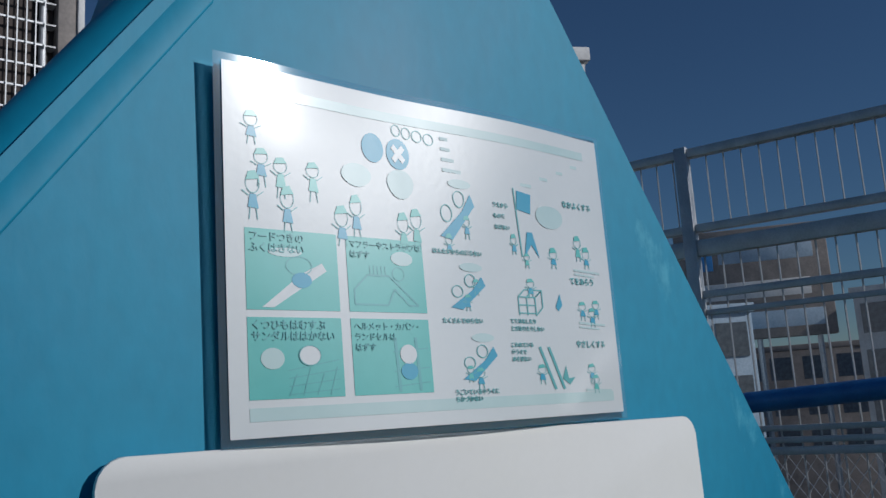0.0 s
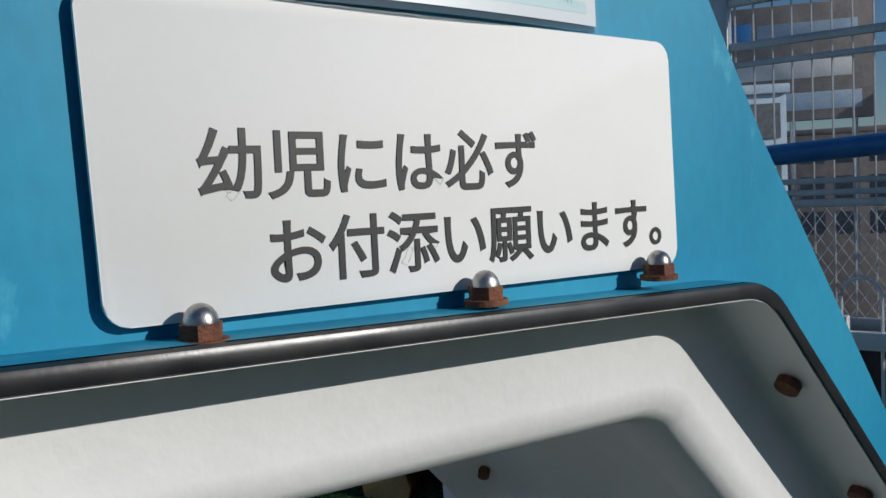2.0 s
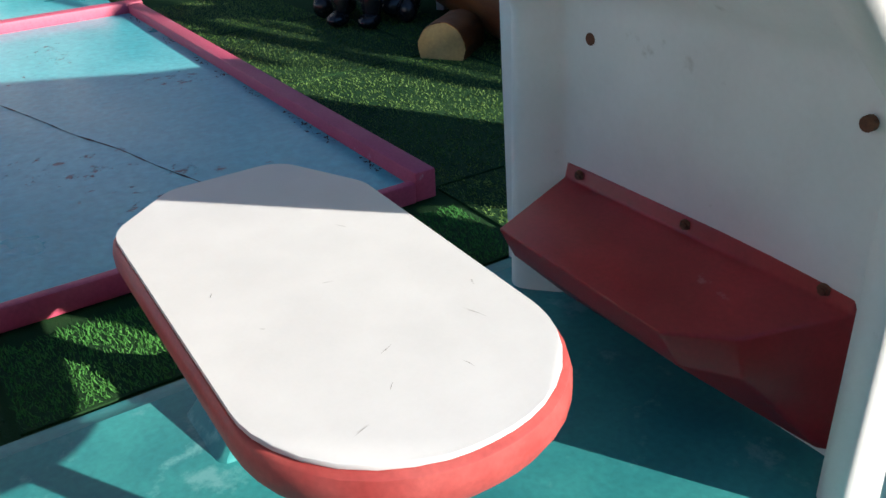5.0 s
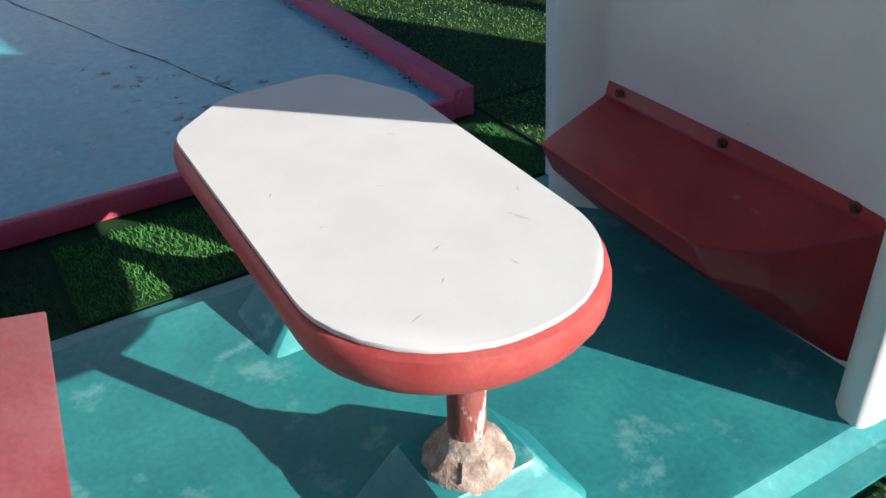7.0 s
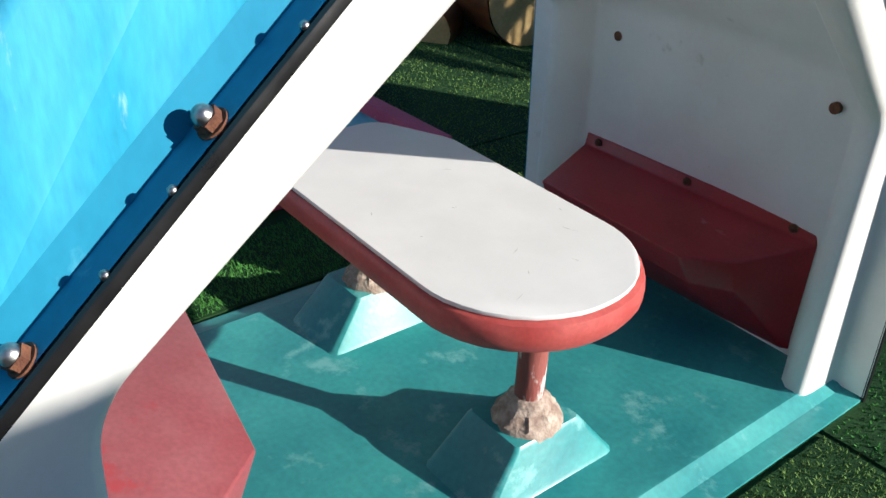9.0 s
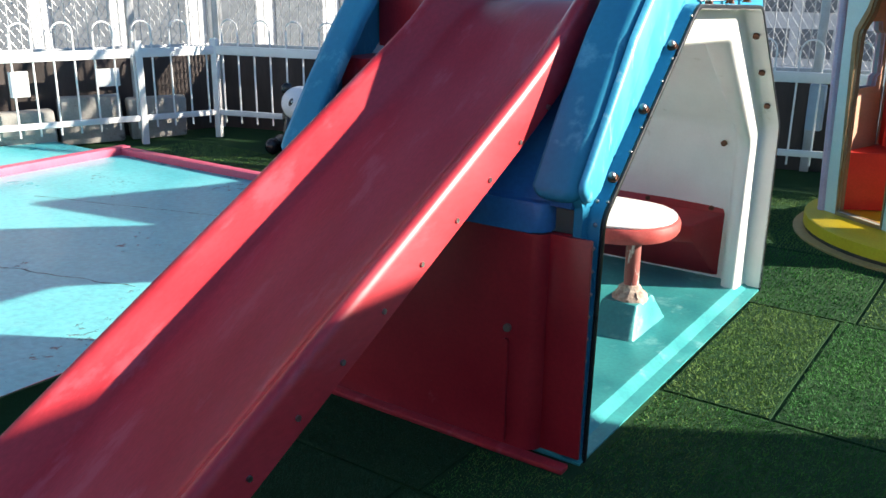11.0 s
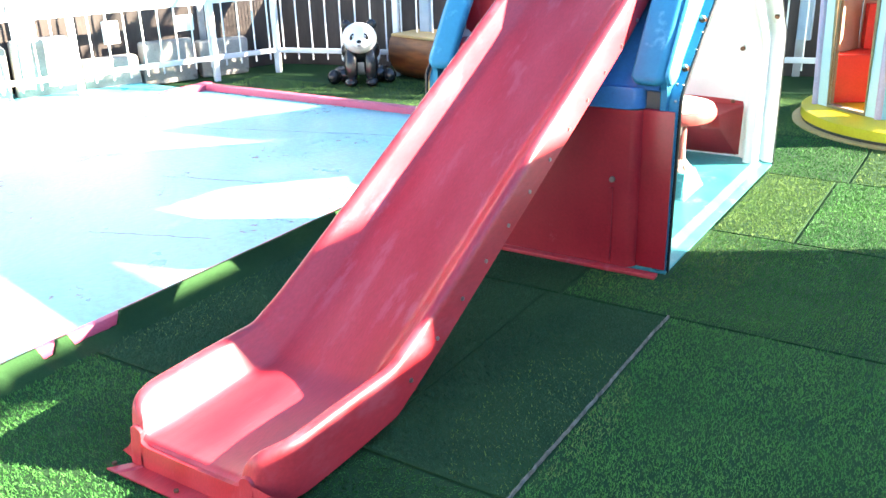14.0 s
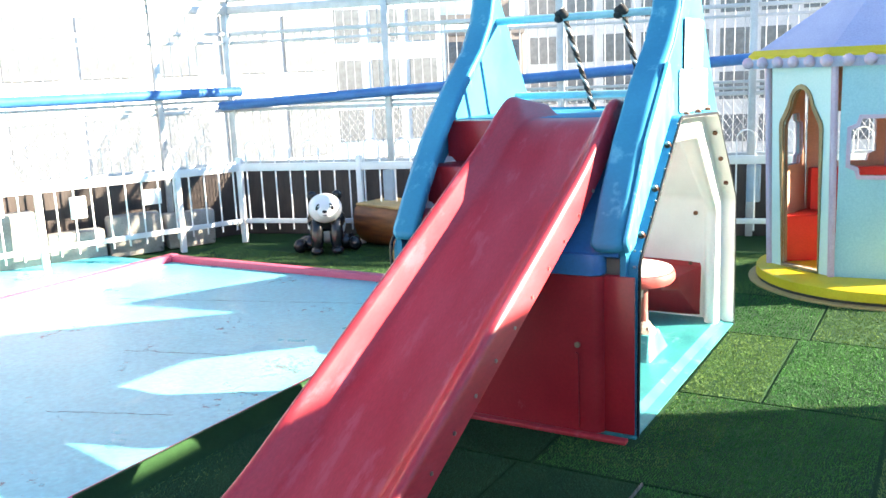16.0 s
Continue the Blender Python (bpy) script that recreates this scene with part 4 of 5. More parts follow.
# dry debris gathered along the inside of the kerb
random.seed(21)
bm = B()
for k in range(260):
    t = random.random() ** 1.3
    if noise.noise((t * 14, 3, 1)) < -0.05:
        continue
    c = Vector((-1.95 - 3.3 * t, 2.19 - abs(random.gauss(0, 0.018)), 0.058))
    q = Euler((random.uniform(-0.4, 0.4), random.uniform(-0.4, 0.4), random.uniform(0, 6))).to_matrix()
    w = random.uniform(0.004, 0.012)
    bm.faces.new([bm.verts.new(c + q @ Vector(v) * w) for v in ((-1, 0, 0), (0, -0.5, 0.1), (1, 0, 0.2), (0, 0.5, 0.1))])
tagged(part("debris", bm, "board", None, smooth=False), "dark dry leaf bits along the kerb", "debris", kind="stuff")

# ---- fences ----
FA, FB, FC = Vector((-6.75, 0.4, 0)), Vector((-5.55, 3.5, 0)), Vector((3.2, 5.95, 0))


def picket_fence(a, b, name):
    f = thing(name, "white painted steel picket fence with hooped tops", "fence")
    d = (b - a).normalized()
    L = (b - a).length
    q = Matrix.Translation(a) @ Matrix(((d.x, -d.y, 0, 0), (d.y, d.x, 0, 0), (0, 0, 1, 0), (0, 0, 0, 1)))
    for z0, z1, t in ((0.22, 0.27, 0.02), (0.80, 0.88, 0.025)):
        part("rail", box(B(), (0, -t, z0), (L, t, z1), 0.003, q), "fence", f)
    n = int(L / 0.17)
    me = None
    for k in range(n):
        x = (k + 0.5) * L / n
        if me is None:
            bm = rod(B(), (0, 0, 0.15), (0, 0, 0.80), 0.009, 6)
            ob = part("picket", bm, "fence", f)
            me = ob.data
        else:
            ob = new("picket", me)
            ob.parent = f
        ob.matrix_local = q @ Matrix.Translation((x, 0, 0))
    hm = None
    for k in range(0, n - 1, 2):
        x = (k + 0.5) * L / n
        if hm is None:
            w = L / n
            bm = tube(B(), [(0, 0, 0.86)] + [(w / 2 - w / 2 * math.cos(t), 0, 1.04 + w / 2 * math.sin(t)) for t in np.linspace(0, math.pi, 9)] + [(w, 0, 0.86)], 0.008, 6)
            ob = part("hoop", bm, "fence", f)
            hm = ob.data
        else:
            ob = new("hoop", hm)
            ob.parent = f
        ob.matrix_local = q @ Matrix.Translation((x, 0, 0))
    for k in range(int(L / 1.4) + 1):
        part("post", box(B(), (k * 1.4 - 0.03, -0.03, 0), (k * 1.4 + 0.03, 0.03, 0.95), 0.004, q), "fence", f)
    return f


picket_fence(FA + (FA - FB).normalized() * 3, FB, "picket_fence")
picket_fence(FB, FC, "picket_fence")


def outer_fence(a, b, back, low, rise):
    d = (b - a).normalized()
    nrm = Vector((-d.y, d.x, 0)) * back
    a, b = a + nrm, b + nrm
    L = (b - a).length
    q = Matrix.Translation(a) @ Matrix(((d.x, -d.y, 0, 0), (d.y, d.x, 0, 0), (0, 0, 1, 0), (0, 0, 0, 1)))
    p = tagged(part("parapet", box(B(), (0, -0.02, 0), (L, 0.1, 0.78), 0.004, q), "board", None), "dark weathered boards behind the fence", "parapet", kind="structure")
    f = thing("safety_fence", "tall grey steel safety fence on the roof edge", "fence")
    for z0, z1, t in ((0.8, 0.86, 0.03), (1.43, 1.47, 0.02), (1.49, 1.52, 0.02), (1.55, 1.58, 0.02), (2.19, 2.22, 0.012), (2.285, 2.325, 0.02), (2.52, 2.61, 0.03), (2.655, 2.70, 0.025), (3.09, 3.14, 0.03)):
        part("rail", box(B(), (0, -t, z0), (L, t, z1), 0.003, q), "greysteel", f)
    me = None
    n = int(L / 0.097)
    for k in range(n):
        x = (k + 0.5) * L / n
        if me is None:
            ob = part("upright", rod(B(), (0, 0, 0.85), (0, 0, 2.53), 0.0055, 5), "greysteel", f)
            me = ob.data
        else:
            ob = new("upright", me)
            ob.parent = f
        ob.matrix_local = q @ Matrix.Translation((x, 0, 0))
    thin = None
    for k in range(n):
        if thin is None:
            ob = part("thin_upright", rod(B(), (0, 0, 2.69), (0, 0, 3.10), 0.0045, 5), "greysteel", f)
            thin = ob.data
        else:
            ob = new("thin_upright", thin)
            ob.parent = f
        ob.matrix_local = q @ Matrix.Translation(((k + 0.2) * L / n, 0.01, 0))
    bm = B()
    for k in range(int(L / 0.07)):
        for sgn in (1, -1):
            x = k * 0.07
            p, r = Vector((x, 0.03 + sgn * 0.002, 0.86)), Vector((x + sgn * 0.40, 0.03 + sgn * 0.002, 1.44))
            if 0 <= r.x <= L:
                rod(bm, q @ p, q @ r, 0.0025, 3)
    tagged(part("chain_link", bm, "greysteel", f, "chain-link mesh", smooth=False), kind="stuff")
    for k in range(int(L / 1.9) + 1):
        part("post", box(B(), (k * 1.9 - 0.035, -0.05, 0), (k * 1.9 + 0.035, 0.02, 3.15), 0.004, q), "greysteel", f)
    pp = tagged(part("water_pipe", tube(B(), [q @ Vector((-0.1, -0.12, low)), q @ Vector((L, -0.12, low + rise * L))], 0.055, 14), "pipe", None), "blue painted pipe along the safety fence", "pipe")
    return f


outer_fence(FA + (FA - FB).normalized() * 3, FB + (FB - FA).normalized() * 0.3, 0.55, 1.66, 0.0)
outer_fence(FB + (FB - FC).normalized() * 0.3, FC, 0.55, 1.50, 0.05)



# ---- unseen plain walls, added to close the roof and cast shade ----
# out of view; both heights set by where shade falls on turf and slide
tagged(slab("shade_wall_east", (4.6, 1.5, -0.03), (4.8, 3.05, 3.0), "facade", None), "unseen plain pale wall added at the roof's edge", "wall", kind="structure")
tagged(slab("shade_wall_east_low", (4.6, -8, -0.03), (4.8, 1.49, 2.48), "facade", None), "lower unseen pale wall added to shade the turf and slide", "wall", kind="structure")
tagged(slab("wall_south", (-8, -8.6, -0.03), (4.8, -8.4, 2.6), "facade", None), "unseen plain pale wall added at the roof's edge", "wall", kind="structure")


def sunny_fence(x, y0, y1, z):
    """Steel rails on posts atop the low wall; unseen, known by bar shadows."""
    f = thing("parapet_railing", "grey steel railing along the top of the low wall", "railing")
    part("rail", box(B(), (x - 0.025, y0, z + 0.95), (x + 0.025, y1, z + 1.02), 0.004), "greysteel", f)
    part("rail", box(B(), (x - 0.02, y0, z + 0.42), (x + 0.02, y1, z + 0.47), 0.004), "greysteel", f)
    n = int((y1 - y0) / 1.15)
    for k in range(n + 1):
        y = y0 + (y1 - y0) * k / n
        part("post", box(B(), (x - 0.03, y - 0.03, z), (x + 0.03, y + 0.03, z + 1.0), 0.004), "greysteel", f)
    return f


sunny_fence(4.7, -5.5, 1.45, 2.48)


# ---- panda figure: one plain mesh ----
def blobs(items):
    bm = B()
    for mat, c, r, sq, rot in items:
        vs = ball(bm, c, r, sq, Euler([radians(a) for a in rot]).to_matrix().to_4x4(), 24)
        for f in {f for v in vs for f in v.link_faces}:
            f.material_index = mat
    return bm


W, K = 0, 1
panda = blobs([
    (W, (0, 0.12, 0.27), 0.21, (0.95, 1.25, 1.0), (12, 0, 0)),
    (K, (0, -0.04, 0.33), 0.185, (1.06, 0.75, 0.8), (0, 0, 0)),
    (W, (0, -0.20, 0.475), 0.155, (1.12, 1.0, 0.98), (0, 0, 0)),
    (W, (0, -0.32, 0.44), 0.065, (1.15, 0.8, 0.8), (0, 0, 0)),
    (K, (0, -0.368, 0.462), 0.02, (1.3, 0.8, 0.85), (0, 0, 0)),
    (K, (0, -0.372, 0.422), 0.014, (1.6, 0.5, 0.35), (0, 0, 0)),
    (K, (-0.062, -0.325, 0.50), 0.036, (0.8, 0.5, 1.2), (0, 25, 0)),
    (K, (0.062, -0.325, 0.50), 0.036, (0.8, 0.5, 1.2), (0, -25, 0)),
    (W, (-0.056, -0.342, 0.507), 0.013, (1, 0.6, 1), (0, 0, 0)),
    (W, (0.056, -0.342, 0.507), 0.013, (1, 0.6, 1), (0, 0, 0)),
    (K, (-0.056, -0.350, 0.507), 0.007, (1, 0.6, 1), (0, 0, 0)),
    (K, (0.056, -0.350, 0.507), 0.007, (1, 0.6, 1), (0, 0, 0)),
    (K, (-0.125, -0.17, 0.60), 0.052, (1, 0.6, 1), (0, -20, 0)),
    (K, (0.125, -0.17, 0.60), 0.052, (1, 0.6, 1), (0, 20, 0)),
    (K, (-0.10, -0.18, 0.20), 0.075, (0.95, 0.95, 2.5), (-8, 0, 0)),
    (K, (0.10, -0.18, 0.20), 0.075, (0.95, 0.95, 2.5), (-8, 0, 0)),
    (K, (-0.105, -0.25, 0.045), 0.07, (0.95, 1.3, 0.65), (0, 0, 0)),
    (K, (0.105, -0.25, 0.045), 0.07, (0.95, 1.3, 0.65), (0, 0, 0)),
    (K, (-0.20, 0.02, 0.085), 0.085, (1.0, 1.6, 0.95), (0, 0, 35)),
    (K, (0.20, 0.02, 0.085), 0.085, (1.0, 1.6, 0.95), (0, 0, -35)),
    (K, (-0.28, -0.08, 0.075), 0.075, (1.0, 0.8, 1.0), (0, 0, 35)),
    (K, (0.28, -0.08, 0.075), 0.075, (1.0, 0.8, 1.0), (0, 0, -35)),
])
ob = part("panda_figure", panda, "pandawhite")
ob.data.materials.append(M["pandablack"])
ob.matrix_world = pose(-4.34, 3.43, 0, 0, 0, 36)
tagged(ob, "glossy black and white seated panda figure", "panda figure")

# ---- logs ----
def lying_log(name, a, b, r, label, flat):
    a, b = Vector(a), Vector(b)
    t = thing(name, label, "log seat")
    bm = B()
    d = (b - a).normalized()
    s = Vector((-d.y, d.x, 0))
    rows = []
    n = 28
    for k in range(13):
        c = a.lerp(b, k / 12)
        rows.append([c + s * (r * (1 + 0.05 * noise.noise((j * 0.8, k * 0.3, r * 9))) * math.cos(g)) + Vector((0, 0, min(r * (1 + 0.05 * noise.noise((j * 0.8 + 5, k * 0.3, r * 9))) * math.sin(g), flat))) for j, g in enumerate(np.linspace(0, 2 * math.pi, n, endpoint=False))])
    loft(bm, rows, True)
    part("bark", bm, "logbrown", t, "brown glossy moulded bark")
    for row, off in ((rows[0], -d), (rows[-1], d)):
        bm = B()
        c = sum(row, Vector()) / n
        bm.faces.new([bm.verts.new(c + (p - c) * 0.97 + off * 0.004) for p in row])
        part("cut_end", thicken(bm, 0.004), "logcut", t, "tan painted cut end")
    if flat < r:
        bm = B()
        h = math.sqrt(r * r - flat * flat) * 1.02
        box(bm, (0, -h, 0), ((b - a).length, h, 0.03), 0.012, Matrix.Translation(a + Vector((0, 0, flat - 0.005))) @ Matrix(((d.x, -d.y, 0, 0), (d.y, d.x, 0, 0), (0, 0, 1, 0), (0, 0, 0, 1))))
        part("top_slab", bm, "logcut", t, "pale worn flat top")
    return t


lying_log("log_seat", (-4.15, 4.02, 0.27), (-2.9, 3.72, 0.27), 0.29, "brown moulded half-log seat with a pale flat top", 0.16)
lying_log("small_log", (-3.26, 3.25, 0.06), (-3.44, 3.50, 0.06), 0.135, "small brown moulded log with a tan cut end", 0.2)

# ---- cabin on a turntable ----
cabin = thing("turntable_cabin", "pale blue and mint cabin on a yellow round platform", "cabin")
bm = B()
PC = (0.84, 3.88)
loft(bm, [[(PC[0] + r * math.cos(a), PC[1] + r * math.sin(a), z) for a in np.linspace(0, 2 * math.pi, 64, endpoint=False)] for r, z in ((0.3, 0.115), (0.925, 0.115), (0.94, 0.108), (0.94, 0.04), (0.93, 0.035))], True)
part("platform", bm, "yellow", cabin, "yellow painted round platform")
bm = B()
loft(bm, [[(PC[0] + r * math.cos(a), PC[1] + r * math.sin(a), z) for a in np.linspace(0, 2 * math.pi, 64, endpoint=False)] for r, z in ((0.9, 0.0), (1.0, 0.0), (1.0, 0.014), (0.9, 0.014))], True)
part("ground_ring", bm, "logcut", cabin, "pale worn ring on the turf")
# dark band stands in for the shade under the platform's edge
bm = B()
loft(bm, [[(PC[0] + r * math.cos(a), PC[1] + r * math.sin(a), z) for a in np.linspace(0, 2 * math.pi, 64, endpoint=False)] for r, z in ((0.93, 0.014), (0.93, 0.04))], True)
part("gap_shade", bm, "board", cabin)
CV = [(0.02, 3.72), (0.53, 3.36), (1.22, 3.42), (1.66, 3.86), (1.40, 4.38), (0.80, 4.50), (0.18, 4.28)]
ZB, ZT = 0.117, 1.70


def cabin_wall(a, b, mat, hole, name, back=0.0):
    """A wall panel between two posts, with an opening cut through; hole: outline in shares of the width and metres."""
    a, b = Vector((*a, 0)), Vector((*b, 0))
    d = (b - a).normalized()
    L = (b - a).length
    nrm = Vector((d.y, -d.x, 0))
    bm = B()
    both = []
    for off in (-back, -back - 0.02):
        rect = [bm.verts.new(a + d * u + nrm * (off + (z - ZB) * 0.035) + Vector((0, 0, z))) for u, z in ((0.02, ZB), (L - 0.02, ZB), (L - 0.02, ZT), (0.02, ZT))]
        loops = [rect]
        if hole:
            loops.append([bm.verts.new(a + d * (u * L) + nrm * (off + (z - ZB) * 0.035) + Vector((0, 0, z))) for u, z in hole])
        flat = [v for lp in loops for v in lp]
        for tri in tessellate_polygon([[Vector((d.dot(v.co), v.co.z, 0)) for v in lp] for lp in loops]):
            bm.faces.new([flat[t] for t in tri])
        both.append(loops)
    for lo, hi in zip(*both):
        for k in range(len(lo)):
            bm.faces.new((lo[k], lo[(k + 1) % len(lo)], hi[(k + 1) % len(lo)], hi[k]))
    w = part(name, bm, mat, cabin, smooth=False)
    if hole and not back:
        c = Vector((sum(p[0] for p in hole) / len(hole), sum(p[1] for p in hole) / len(hole)))
        fb = B()
        rows = []
        for grow, off in ((1.0, -0.05), (1.0, 0.012), (1.12, 0.012), (1.12, -0.004)):
            ring = []
            for u, z in hole:
                v = Vector(((u - c.x) * L, z - c.y))
                v = v + v.normalized() * (0.035 * (grow - 1) / 0.12)
                ring.append(a + d * (c.x * L + v.x) + nrm * (off + (c.y + v.y - ZB) * 0.035) + Vector((0, 0, max(c.y + v.y, ZB))))
            rows.append(ring)
        loft(fb, rows, True)
        part("opening_frame", fb, "brass" if name == "door_wall" else "pink", w, "bolted frame round the opening", smooth=False)
    return w


door = [(0.22, 0.14), (0.80, 0.14), (0.80, 1.22)] + [(0.80 - 0.04 * (1 - math.cos(t)) , 1.22 + 0.08 * math.sin(t)) for t in np.linspace(0.2, 1.4, 4)] + [(0.51 + 0.18 * math.cos(t), 1.34 + 0.20 * math.sin(t)) for t in np.linspace(0.25, math.pi - 0.25, 9)] + [(0.22 + 0.04 * (1 - math.cos(t)), 1.22 + 0.08 * math.sin(t)) for t in np.linspace(1.4, 0.2, 4)] + [(0.22, 1.22)]
win = [(0.24, 0.90), (0.66, 0.90), (0.68, 0.96), (0.76, 0.98), (0.76, 1.24), (0.68, 1.26), (0.66, 1.32), (0.24, 1.32), (0.22, 1.26), (0.14, 1.24), (0.14, 0.98), (0.22, 0.96)]
for k in range(7):
    a, b = CV[k], CV[(k + 1) % 7]
    cabin_wall(a, b, "palegreen" if k in (0, 3) else "paleblue", door if k in (0, 3) else win, "door_wall" if k in (0, 3) else "wall")
    cabin_wall(a, b, "inner", door if k in (0, 3) else win, "lining", 0.024)
for x, y in CV:
    v = Vector((x - PC[0], y - PC[1], 0)).normalized()
    bm = rod(B(), Vector((x, y, ZB)), Vector((x, y, ZT)) + v * 0.055, 0.026, 8)
    part("corner_post", bm, "pink", cabin, "lilac corner post")
bm = B()
loft(bm, [[(PC[0] + (x - PC[0]) * f, PC[1] + (y - PC[1]) * f, z) for x, y in CV] for f, z in ((0.05, 1.70), (1.20, 1.70), (1.24, 1.76), (1.22, 1.80), (0.7, 2.10), (0.1, 2.45))], True)
part("roof", bm, "lavender", cabin, "lavender roof with a yellow band", smooth=False)
bm = B()
loft(bm, [[(PC[0] + (x - PC[0]) * f, PC[1] + (y - PC[1]) * f, z) for x, y in CV] for f, z in ((1.245, 1.775), (1.25, 1.80), (1.20, 1.84))], True)
part("roof_band", bm, "yellow", cabin, smooth=False)
n = 0
for k in range(7):
    a, b = Vector(CV[k]), Vector(CV[(k + 1) % 7])
    c = Vector(PC)
    a, b = c + (a - c) * 1.25, c + (b - c) * 1.25
    m = max(3, round((b - a).length / 0.15))
    for j in range(m):
        p = a.lerp(b, j / m)
        bm = B()
        ball(bm, (p.x, p.y, 1.745), 0.045, (1, 1, 1), None, 14)
        part("bobble", bm, "pink", cabin, "pink ball along the eave")
bm = B()
prism(bm, [(p[0] * 0.97 + PC[0] * 0.03, p[1] * 0.97 + PC[1] * 0.03) for p in CV[4:] + CV[:1]] + [(0.45, 4.0), (1.2, 4.1)], 0.118, 0.50, "z", 0.02)
part("bench", bm, "cabred", cabin, "bright red bench")
bm = B()
prism(bm, [(1.36, 4.32), (0.80, 4.45), (0.22, 4.24), (0.26, 4.16), (0.80, 4.36), (1.30, 4.24)], 0.50, 0.86, "z", 0.015)
part("bench_back", bm, "cabred", cabin, "bright red bench back")


# ---- clutter behind the fence ----
def along(u, back, z=0.0):
    d = (FC - FB).normalized()
    return FB + d * u + Vector((-d.y, d.x, 0)) * back + Vector((0, 0, z))


def along_left(u, back, z=0.0):
    d = (FA - FB).normalized()
    return FB + d * u + Vector((d.y, -d.x, 0)) * back + Vector((0, 0, z))


random.seed(4)
for k in range(9):
    p = along_left(0.5 + k * 0.62, 0.32)
    h = random.uniform(0.32, 0.62)
    bm = B()
    box(bm, (-0.28, -0.09, 0), (0.28, 0.09, h), 0.03)
    for v in bm.verts:
        v.co += Vector((noise.noise(v.co * 5 + Vector((k, 0, 0))), noise.noise(v.co * 5 + Vector((0, k, 9))), 0)) * 0.03
    ob = part("stone_block", bm, "stone")
    ob.matrix_world = Matrix.Translation(p) @ Matrix.Rotation(math.atan2((FB - FA).y, (FB - FA).x) + random.uniform(-0.1, 0.1), 4, "Z")
    tagged(ob, "rough grey stone block behind the fence", "stone block", "stone blocks along the fence")
for u, w, h, z in ((1.0, 0.2, 0.16, 0.55), (1.75, 0.16, 0.22, 0.5), (2.5, 0.14, 0.2, 0.6)):
    p = along_left(u, 0.03, z)
    bm = box(B(), (-w / 2, -0.008, 0), (w / 2, 0.008, h), 0.006)
    ob = part("notice_plate", bm, "fence")
    ob.matrix_world = Matrix.Translation(p) @ Matrix.Rotation(math.atan2((FB - FA).y, (FB - FA).x), 4, "Z")
    tagged(ob, "small white plate hung on the fence", "plate")
for u in (1.7, 5.4):
    p = along(u, 0.1)
    ob = part("junction_box", box(B(), (-0.06, -0.04, 0.42), (0.06, 0.04, 0.78), 0.01), "facade_blue")
    ob.matrix_world = Matrix.Translation(p)
    tagged(ob, "narrow grey-blue box on the fence", "box")


# ---- buildings beyond the roof ----
def building(x, y, w, d, h, turn, mat, floors, bays, label, z0=-24.0, glass="glass", gap=0.28):
    t = thing("building", label, "building")
    q = Matrix.Translation((x, y, z0)) @ Matrix.Rotation(radians(turn), 4, "Z")
    part("wall", box(B(), (-w / 2, -d / 2, 0), (w / 2, d / 2, h), 0.05, q), mat, t)
    part("roof", box(B(), (-w / 2 - 0.2, -d / 2 - 0.2, h), (w / 2 + 0.2, d / 2 + 0.2, h + 0.6), 0.05, q), mat, t)
    me = None
    fh, bw = h / floors, w / bays
    for f in range(floors):
        if (f + 1) * fh + z0 < -4:
            continue
        for k in range(bays):
            if me is None:
                ob = part("window", box(B(), (-bw * (0.5 - gap / 2), -0.06, -fh * 0.32), (bw * (0.5 - gap / 2), 0.06, fh * 0.32)), glass, t, smooth=False)
                me = ob.data
            else:
                ob = new("window", me)
                ob.parent = t
            ob.matrix_local = q @ Matrix.Translation((-w / 2 + (k + 0.5) * bw, -d / 2 - 0.02, (f + 0.5) * fh))
    return t


building(-34, 22, 22, 14, 40, 62, "facade", 11, 8, "tall pale building with rows of dark windows")
building(-44, 50, 22, 14, 31, 45, "facade_blue", 9, 8, "bluish office block beyond the fence")
building(-18, 72, 26, 14, 32, 14, "facade", 10, 9, "white apartment block beyond the fence")
building(14, 68, 22, 14, 33, -4, "facade_blue", 10, 7, "bluish building beyond the fence")
building(-66, 30, 26, 16, 28, 65, "facade_dark", 8, 9, "grey-brown building in the distance")
building(-46, -6, 26, 14, 36, 95, "facade", 10, 8, "pale building with many windows")
building(-60, 92, 30, 14, 30, 30, "facade_dark", 8, 9, "low brown building in the distance")

# tower behind a steel lattice
tower = thing("building", "dark tower front behind a grey steel lattice", "building")
part("wall", box(B(), (-34, -6, -24), (-28.6, 8.7, 30), 0.05), "board", tower)
part("column", box(B(), (-34, 8.72, -24), (-28.2, 9.32, 30.2), 0.05), "facade_dark", tower, "brown corner column")
part("edge_post", box(B(), (-28.6, 9.33, -24), (-28.1, 9.55, 30.2), 0.03), "facade", tower, "white corner post")
part("tube", rod(B(), (-28.4, 8.3, -24), (-28.4, 8.3, 30), 0.12, 10), "greysteel", tower)
bm = B()
for k in range(36):
    box(bm, (-28.25, -6, 0.75 * k), (-28.17, 8.65, 0.75 * k + 0.06))
    box(bm, (-28.6, 8.35, 0.75 * k), (-28.17, 8.65, 0.75 * k + 0.06))
for k in range(52):
    box(bm, (-28.15, -6 + 0.28 * k, -4), (-28.11, -5.965 + 0.28 * k, 28))
tagged(part("lattice", bm, "greysteel", tower, "grey steel lattice", smooth=False), kind="stuff")

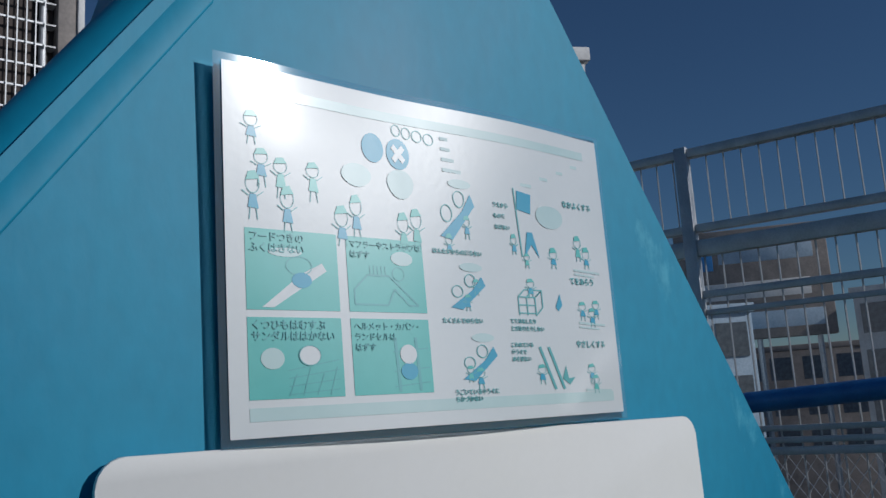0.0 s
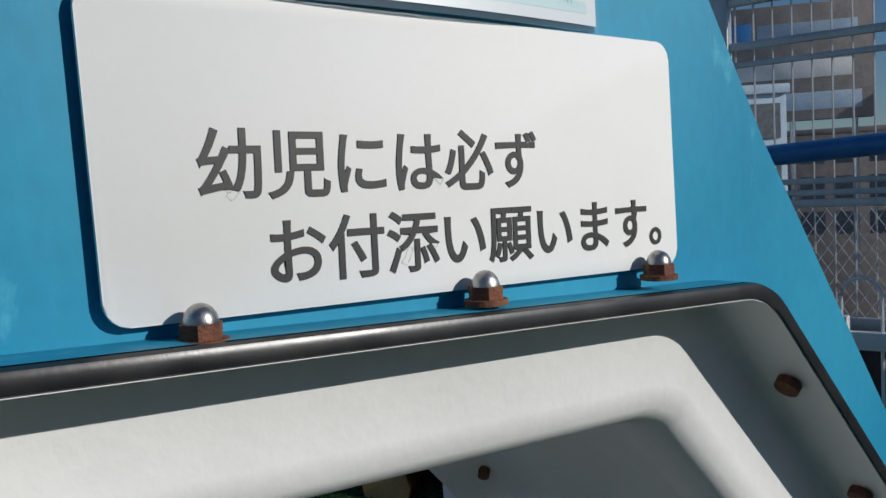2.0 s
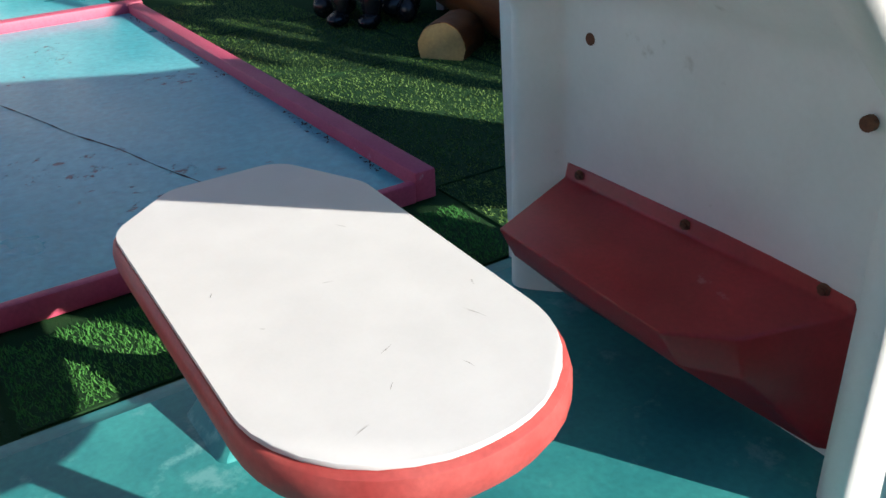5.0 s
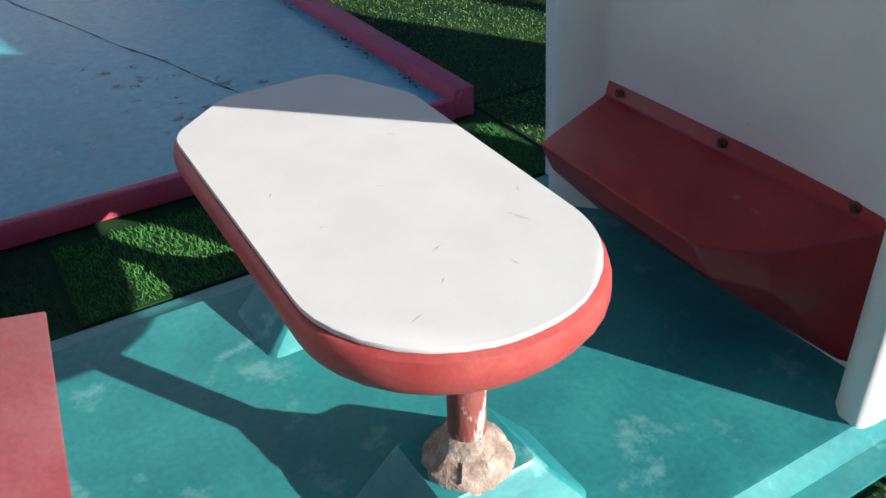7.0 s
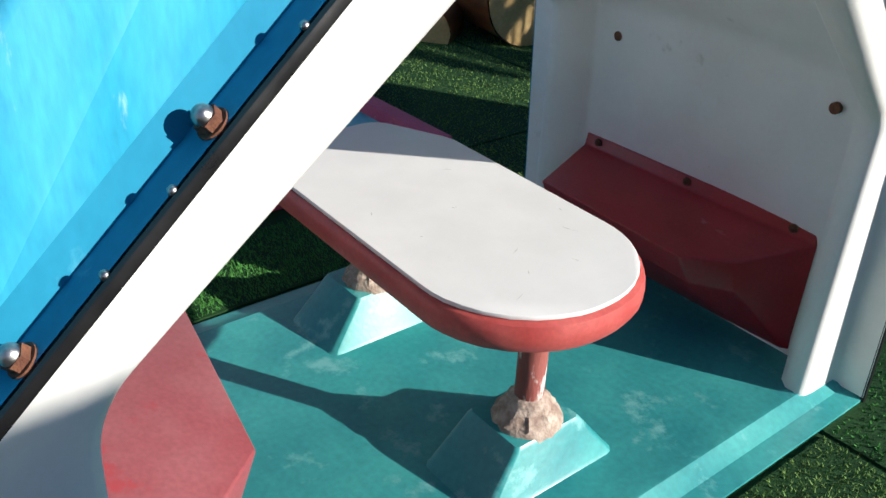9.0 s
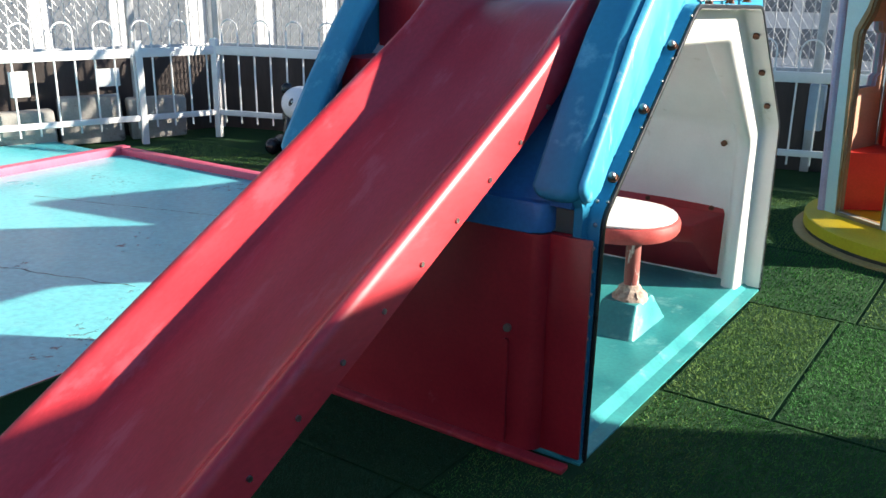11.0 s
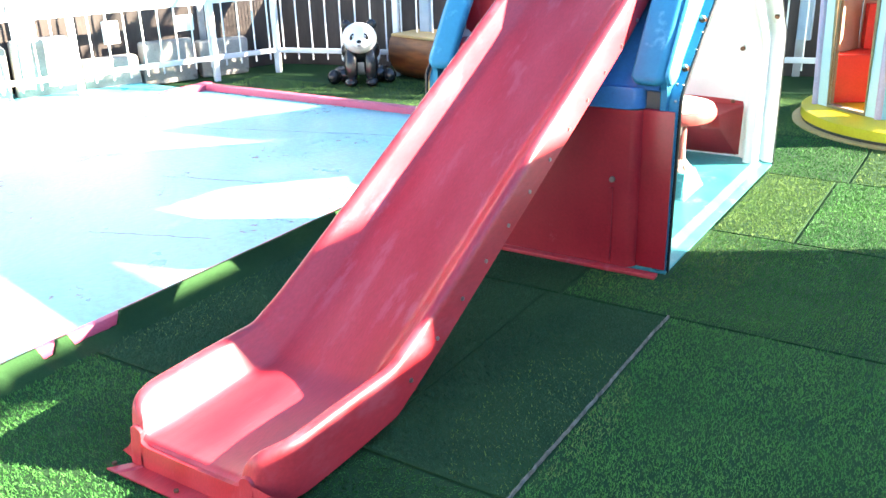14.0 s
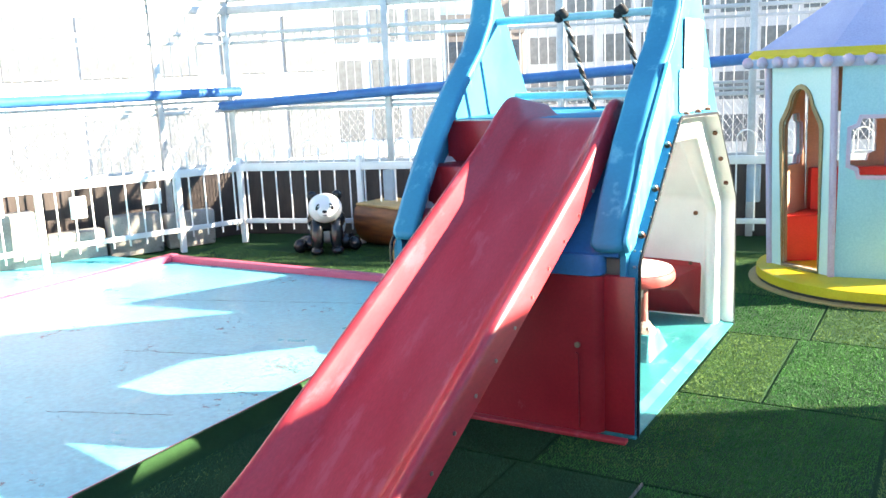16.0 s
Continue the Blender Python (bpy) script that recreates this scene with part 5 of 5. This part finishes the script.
# rooftop billboard
bb = thing("billboard", "dark rooftop billboard with faded blue and white lettering", "billboard")
q = Matrix.Translation((-34, 58, 0)) @ Matrix.Rotation(radians(35), 4, "Z")
part("panel", box(B(), (-5.2, -0.4, 5.5), (5.2, 0.4, 13.5), 0.1, q), "facade_dark", bb)
for x0, x1, z0, z1, m in ((-4.4, -2.6, 10.6, 12.4, "pipe"), (-2.2, 4.2, 11.0, 12.2, "facade_blue"), (-3.6, 3.8, 8.4, 9.6, "facade"), (-4.6, 4.4, 6.2, 7.4, "facade_blue")):
    part("lettering_bar", box(B(), (x0, -0.46, z0), (x1, -0.4, z1), 0.02, q), m, bb)
for x in (-4, 0, 4):
    part("strut", rod(B(), q @ Vector((x, 0, -6)), q @ Vector((x, 0, 6)), 0.2, 8), "greysteel", bb)

# ---- turf sheets with open joints, and their pile ----
SHEETS = [(-1.75, -8, -0.35, -1.86), (-0.35, -8, 0.9, -1.86), (0.9, -8, 2.4, -1.86), (-1.75, -1.86, -0.36, -0.38), (-0.36, -1.86, 0.225, -0.38), (0.225, -1.86, 1.5, -0.38), (1.5, -1.86, 2.8, -0.38), (-1.75, -0.38, -0.3, 0.78), (-0.3, -0.38, 1.1, 0.78), (1.1, -0.38, 2.6, 0.78), (-1.75, 0.78, -1.32, 2.3), (0.06, 0.78, 0.5, 2.0), (0.5, 0.78, 1.9, 2.0), (1.9, 0.78, 3.4, 2.0), (-0.6, 2.0, 0.57, 3.05), (0.57, 2.0, 2.2, 3.05), (-1.9, 2.32, -0.6, 3.4), (-3.4, 2.32, -1.9, 3.4), (-4.6, 2.32, -3.4, 3.3), (-5.8, 2.32, -4.6, 3.2), (-0.6, 3.05, 0.6, 4.7), (0.6, 3.05, 2.4, 5.2), (-2.0, 3.4, -0.6, 4.5), (-3.4, 3.4, -2.0, 4.1), (-4.7, 3.3, -3.4, 3.75)]
rng = np.random.default_rng(7)
piles = {"blade": [], "blade_dark": [], "blade_yellow": []}
for num, (x0, y0, x1, y1) in enumerate(SHEETS):
    bm = box(B(), (x0 + 0.009, y0 + 0.009, -0.008), (x1 - 0.009, y1 - 0.009, 0.0))
    part("turf_sheet", bm, "turf", turf, smooth=False)
    lo = np.array([max(x0 + 0.013, -5.6), max(y0 + 0.013, -2.9)])
    hi = np.array([min(x1 - 0.013, 2.2), min(y1 - 0.013, 4.6)])
    if (hi <= lo).any():
        continue
    near = 15000 if y1 < 2.4 else 6500
    if x1 < -1.5:
        near = 4500
    n = int((hi - lo).prod() * near)
    p = rng.uniform(lo, hi, (n, 2))
    pitch = 0.013 if near > 9000 else 0.02
    axis = num % 2
    p[:, axis] = np.round(p[:, axis] / pitch) * pitch + rng.normal(0, pitch * 0.16, n) + 0.004 * np.sin(p[:, 1 - axis] * 23)
    keep = ~((p[:, 0] > -1.33) & (p[:, 0] < 0.075) & (p[:, 1] > -0.04) & (p[:, 1] < 2.24))
    p = np.clip(p[keep], lo, hi)
    n = len(p)
    lean = rng.normal(0, 0.006, (n, 2)) + rng.normal(0, 0.004, 2)
    h = rng.uniform(0.005, 0.014, n)
    ang = rng.uniform(0, np.pi, n)
    wv = np.stack([np.cos(ang), np.sin(ang)], 1) * 0.0022 * (1.5 if near < 9000 else 1)
    tri = np.zeros((n, 3, 3))
    tri[:, 0, :2], tri[:, 1, :2], tri[:, 2, :2] = p - wv, p + wv, p + lean
    tri[:, 2, 2] = h
    tri[:, :2, 2] = -0.001
    # yellow on sheets 16-19 and 22-24 stands in for sun on the turf
    sort = "blade_dark" if num in (3, 4, 7) else "blade_yellow" if num in (9, 11, 15, 16, 17, 18, 19, 20, 22, 23, 24) else "blade"
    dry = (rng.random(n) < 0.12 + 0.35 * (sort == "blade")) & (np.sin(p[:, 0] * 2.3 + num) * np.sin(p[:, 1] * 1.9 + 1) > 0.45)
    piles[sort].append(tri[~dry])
    piles["blade_yellow"].append(tri[dry])
for sort, label in (("blade", "short green plastic turf blades"), ("blade_dark", "worn dark turf blades, darkened further for shade"), ("blade_yellow", "yellowish turf blades, on some sheets coloured as sunlit")):
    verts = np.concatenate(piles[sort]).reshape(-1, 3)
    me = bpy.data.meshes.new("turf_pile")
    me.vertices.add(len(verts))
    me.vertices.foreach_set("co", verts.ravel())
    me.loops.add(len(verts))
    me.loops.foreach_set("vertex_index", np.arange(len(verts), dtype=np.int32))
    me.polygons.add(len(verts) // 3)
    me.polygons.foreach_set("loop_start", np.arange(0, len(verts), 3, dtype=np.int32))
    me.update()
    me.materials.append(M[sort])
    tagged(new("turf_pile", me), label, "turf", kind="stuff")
# frayed edge of the dark mat under the slide
bm = B()
rows = []
for k in range(140):
    y = -1.86 + 1.48 * k / 139
    o = 0.004 * noise.noise((y * 30, 2, 0)) + 0.006 * noise.noise((y * 4, 5, 0))
    rows.append([(0.213 + o, y, 0.004), (0.216 + o, y, 0.010 + 0.003 * noise.noise((y * 60, 0, 3))), (0.221 + o, y, 0.009), (0.224 + o, y, -0.002)])
loft(bm, rows)
tagged(part("frayed_edge", bm, "binding", turf), "pale frayed edge of a dark turf mat")
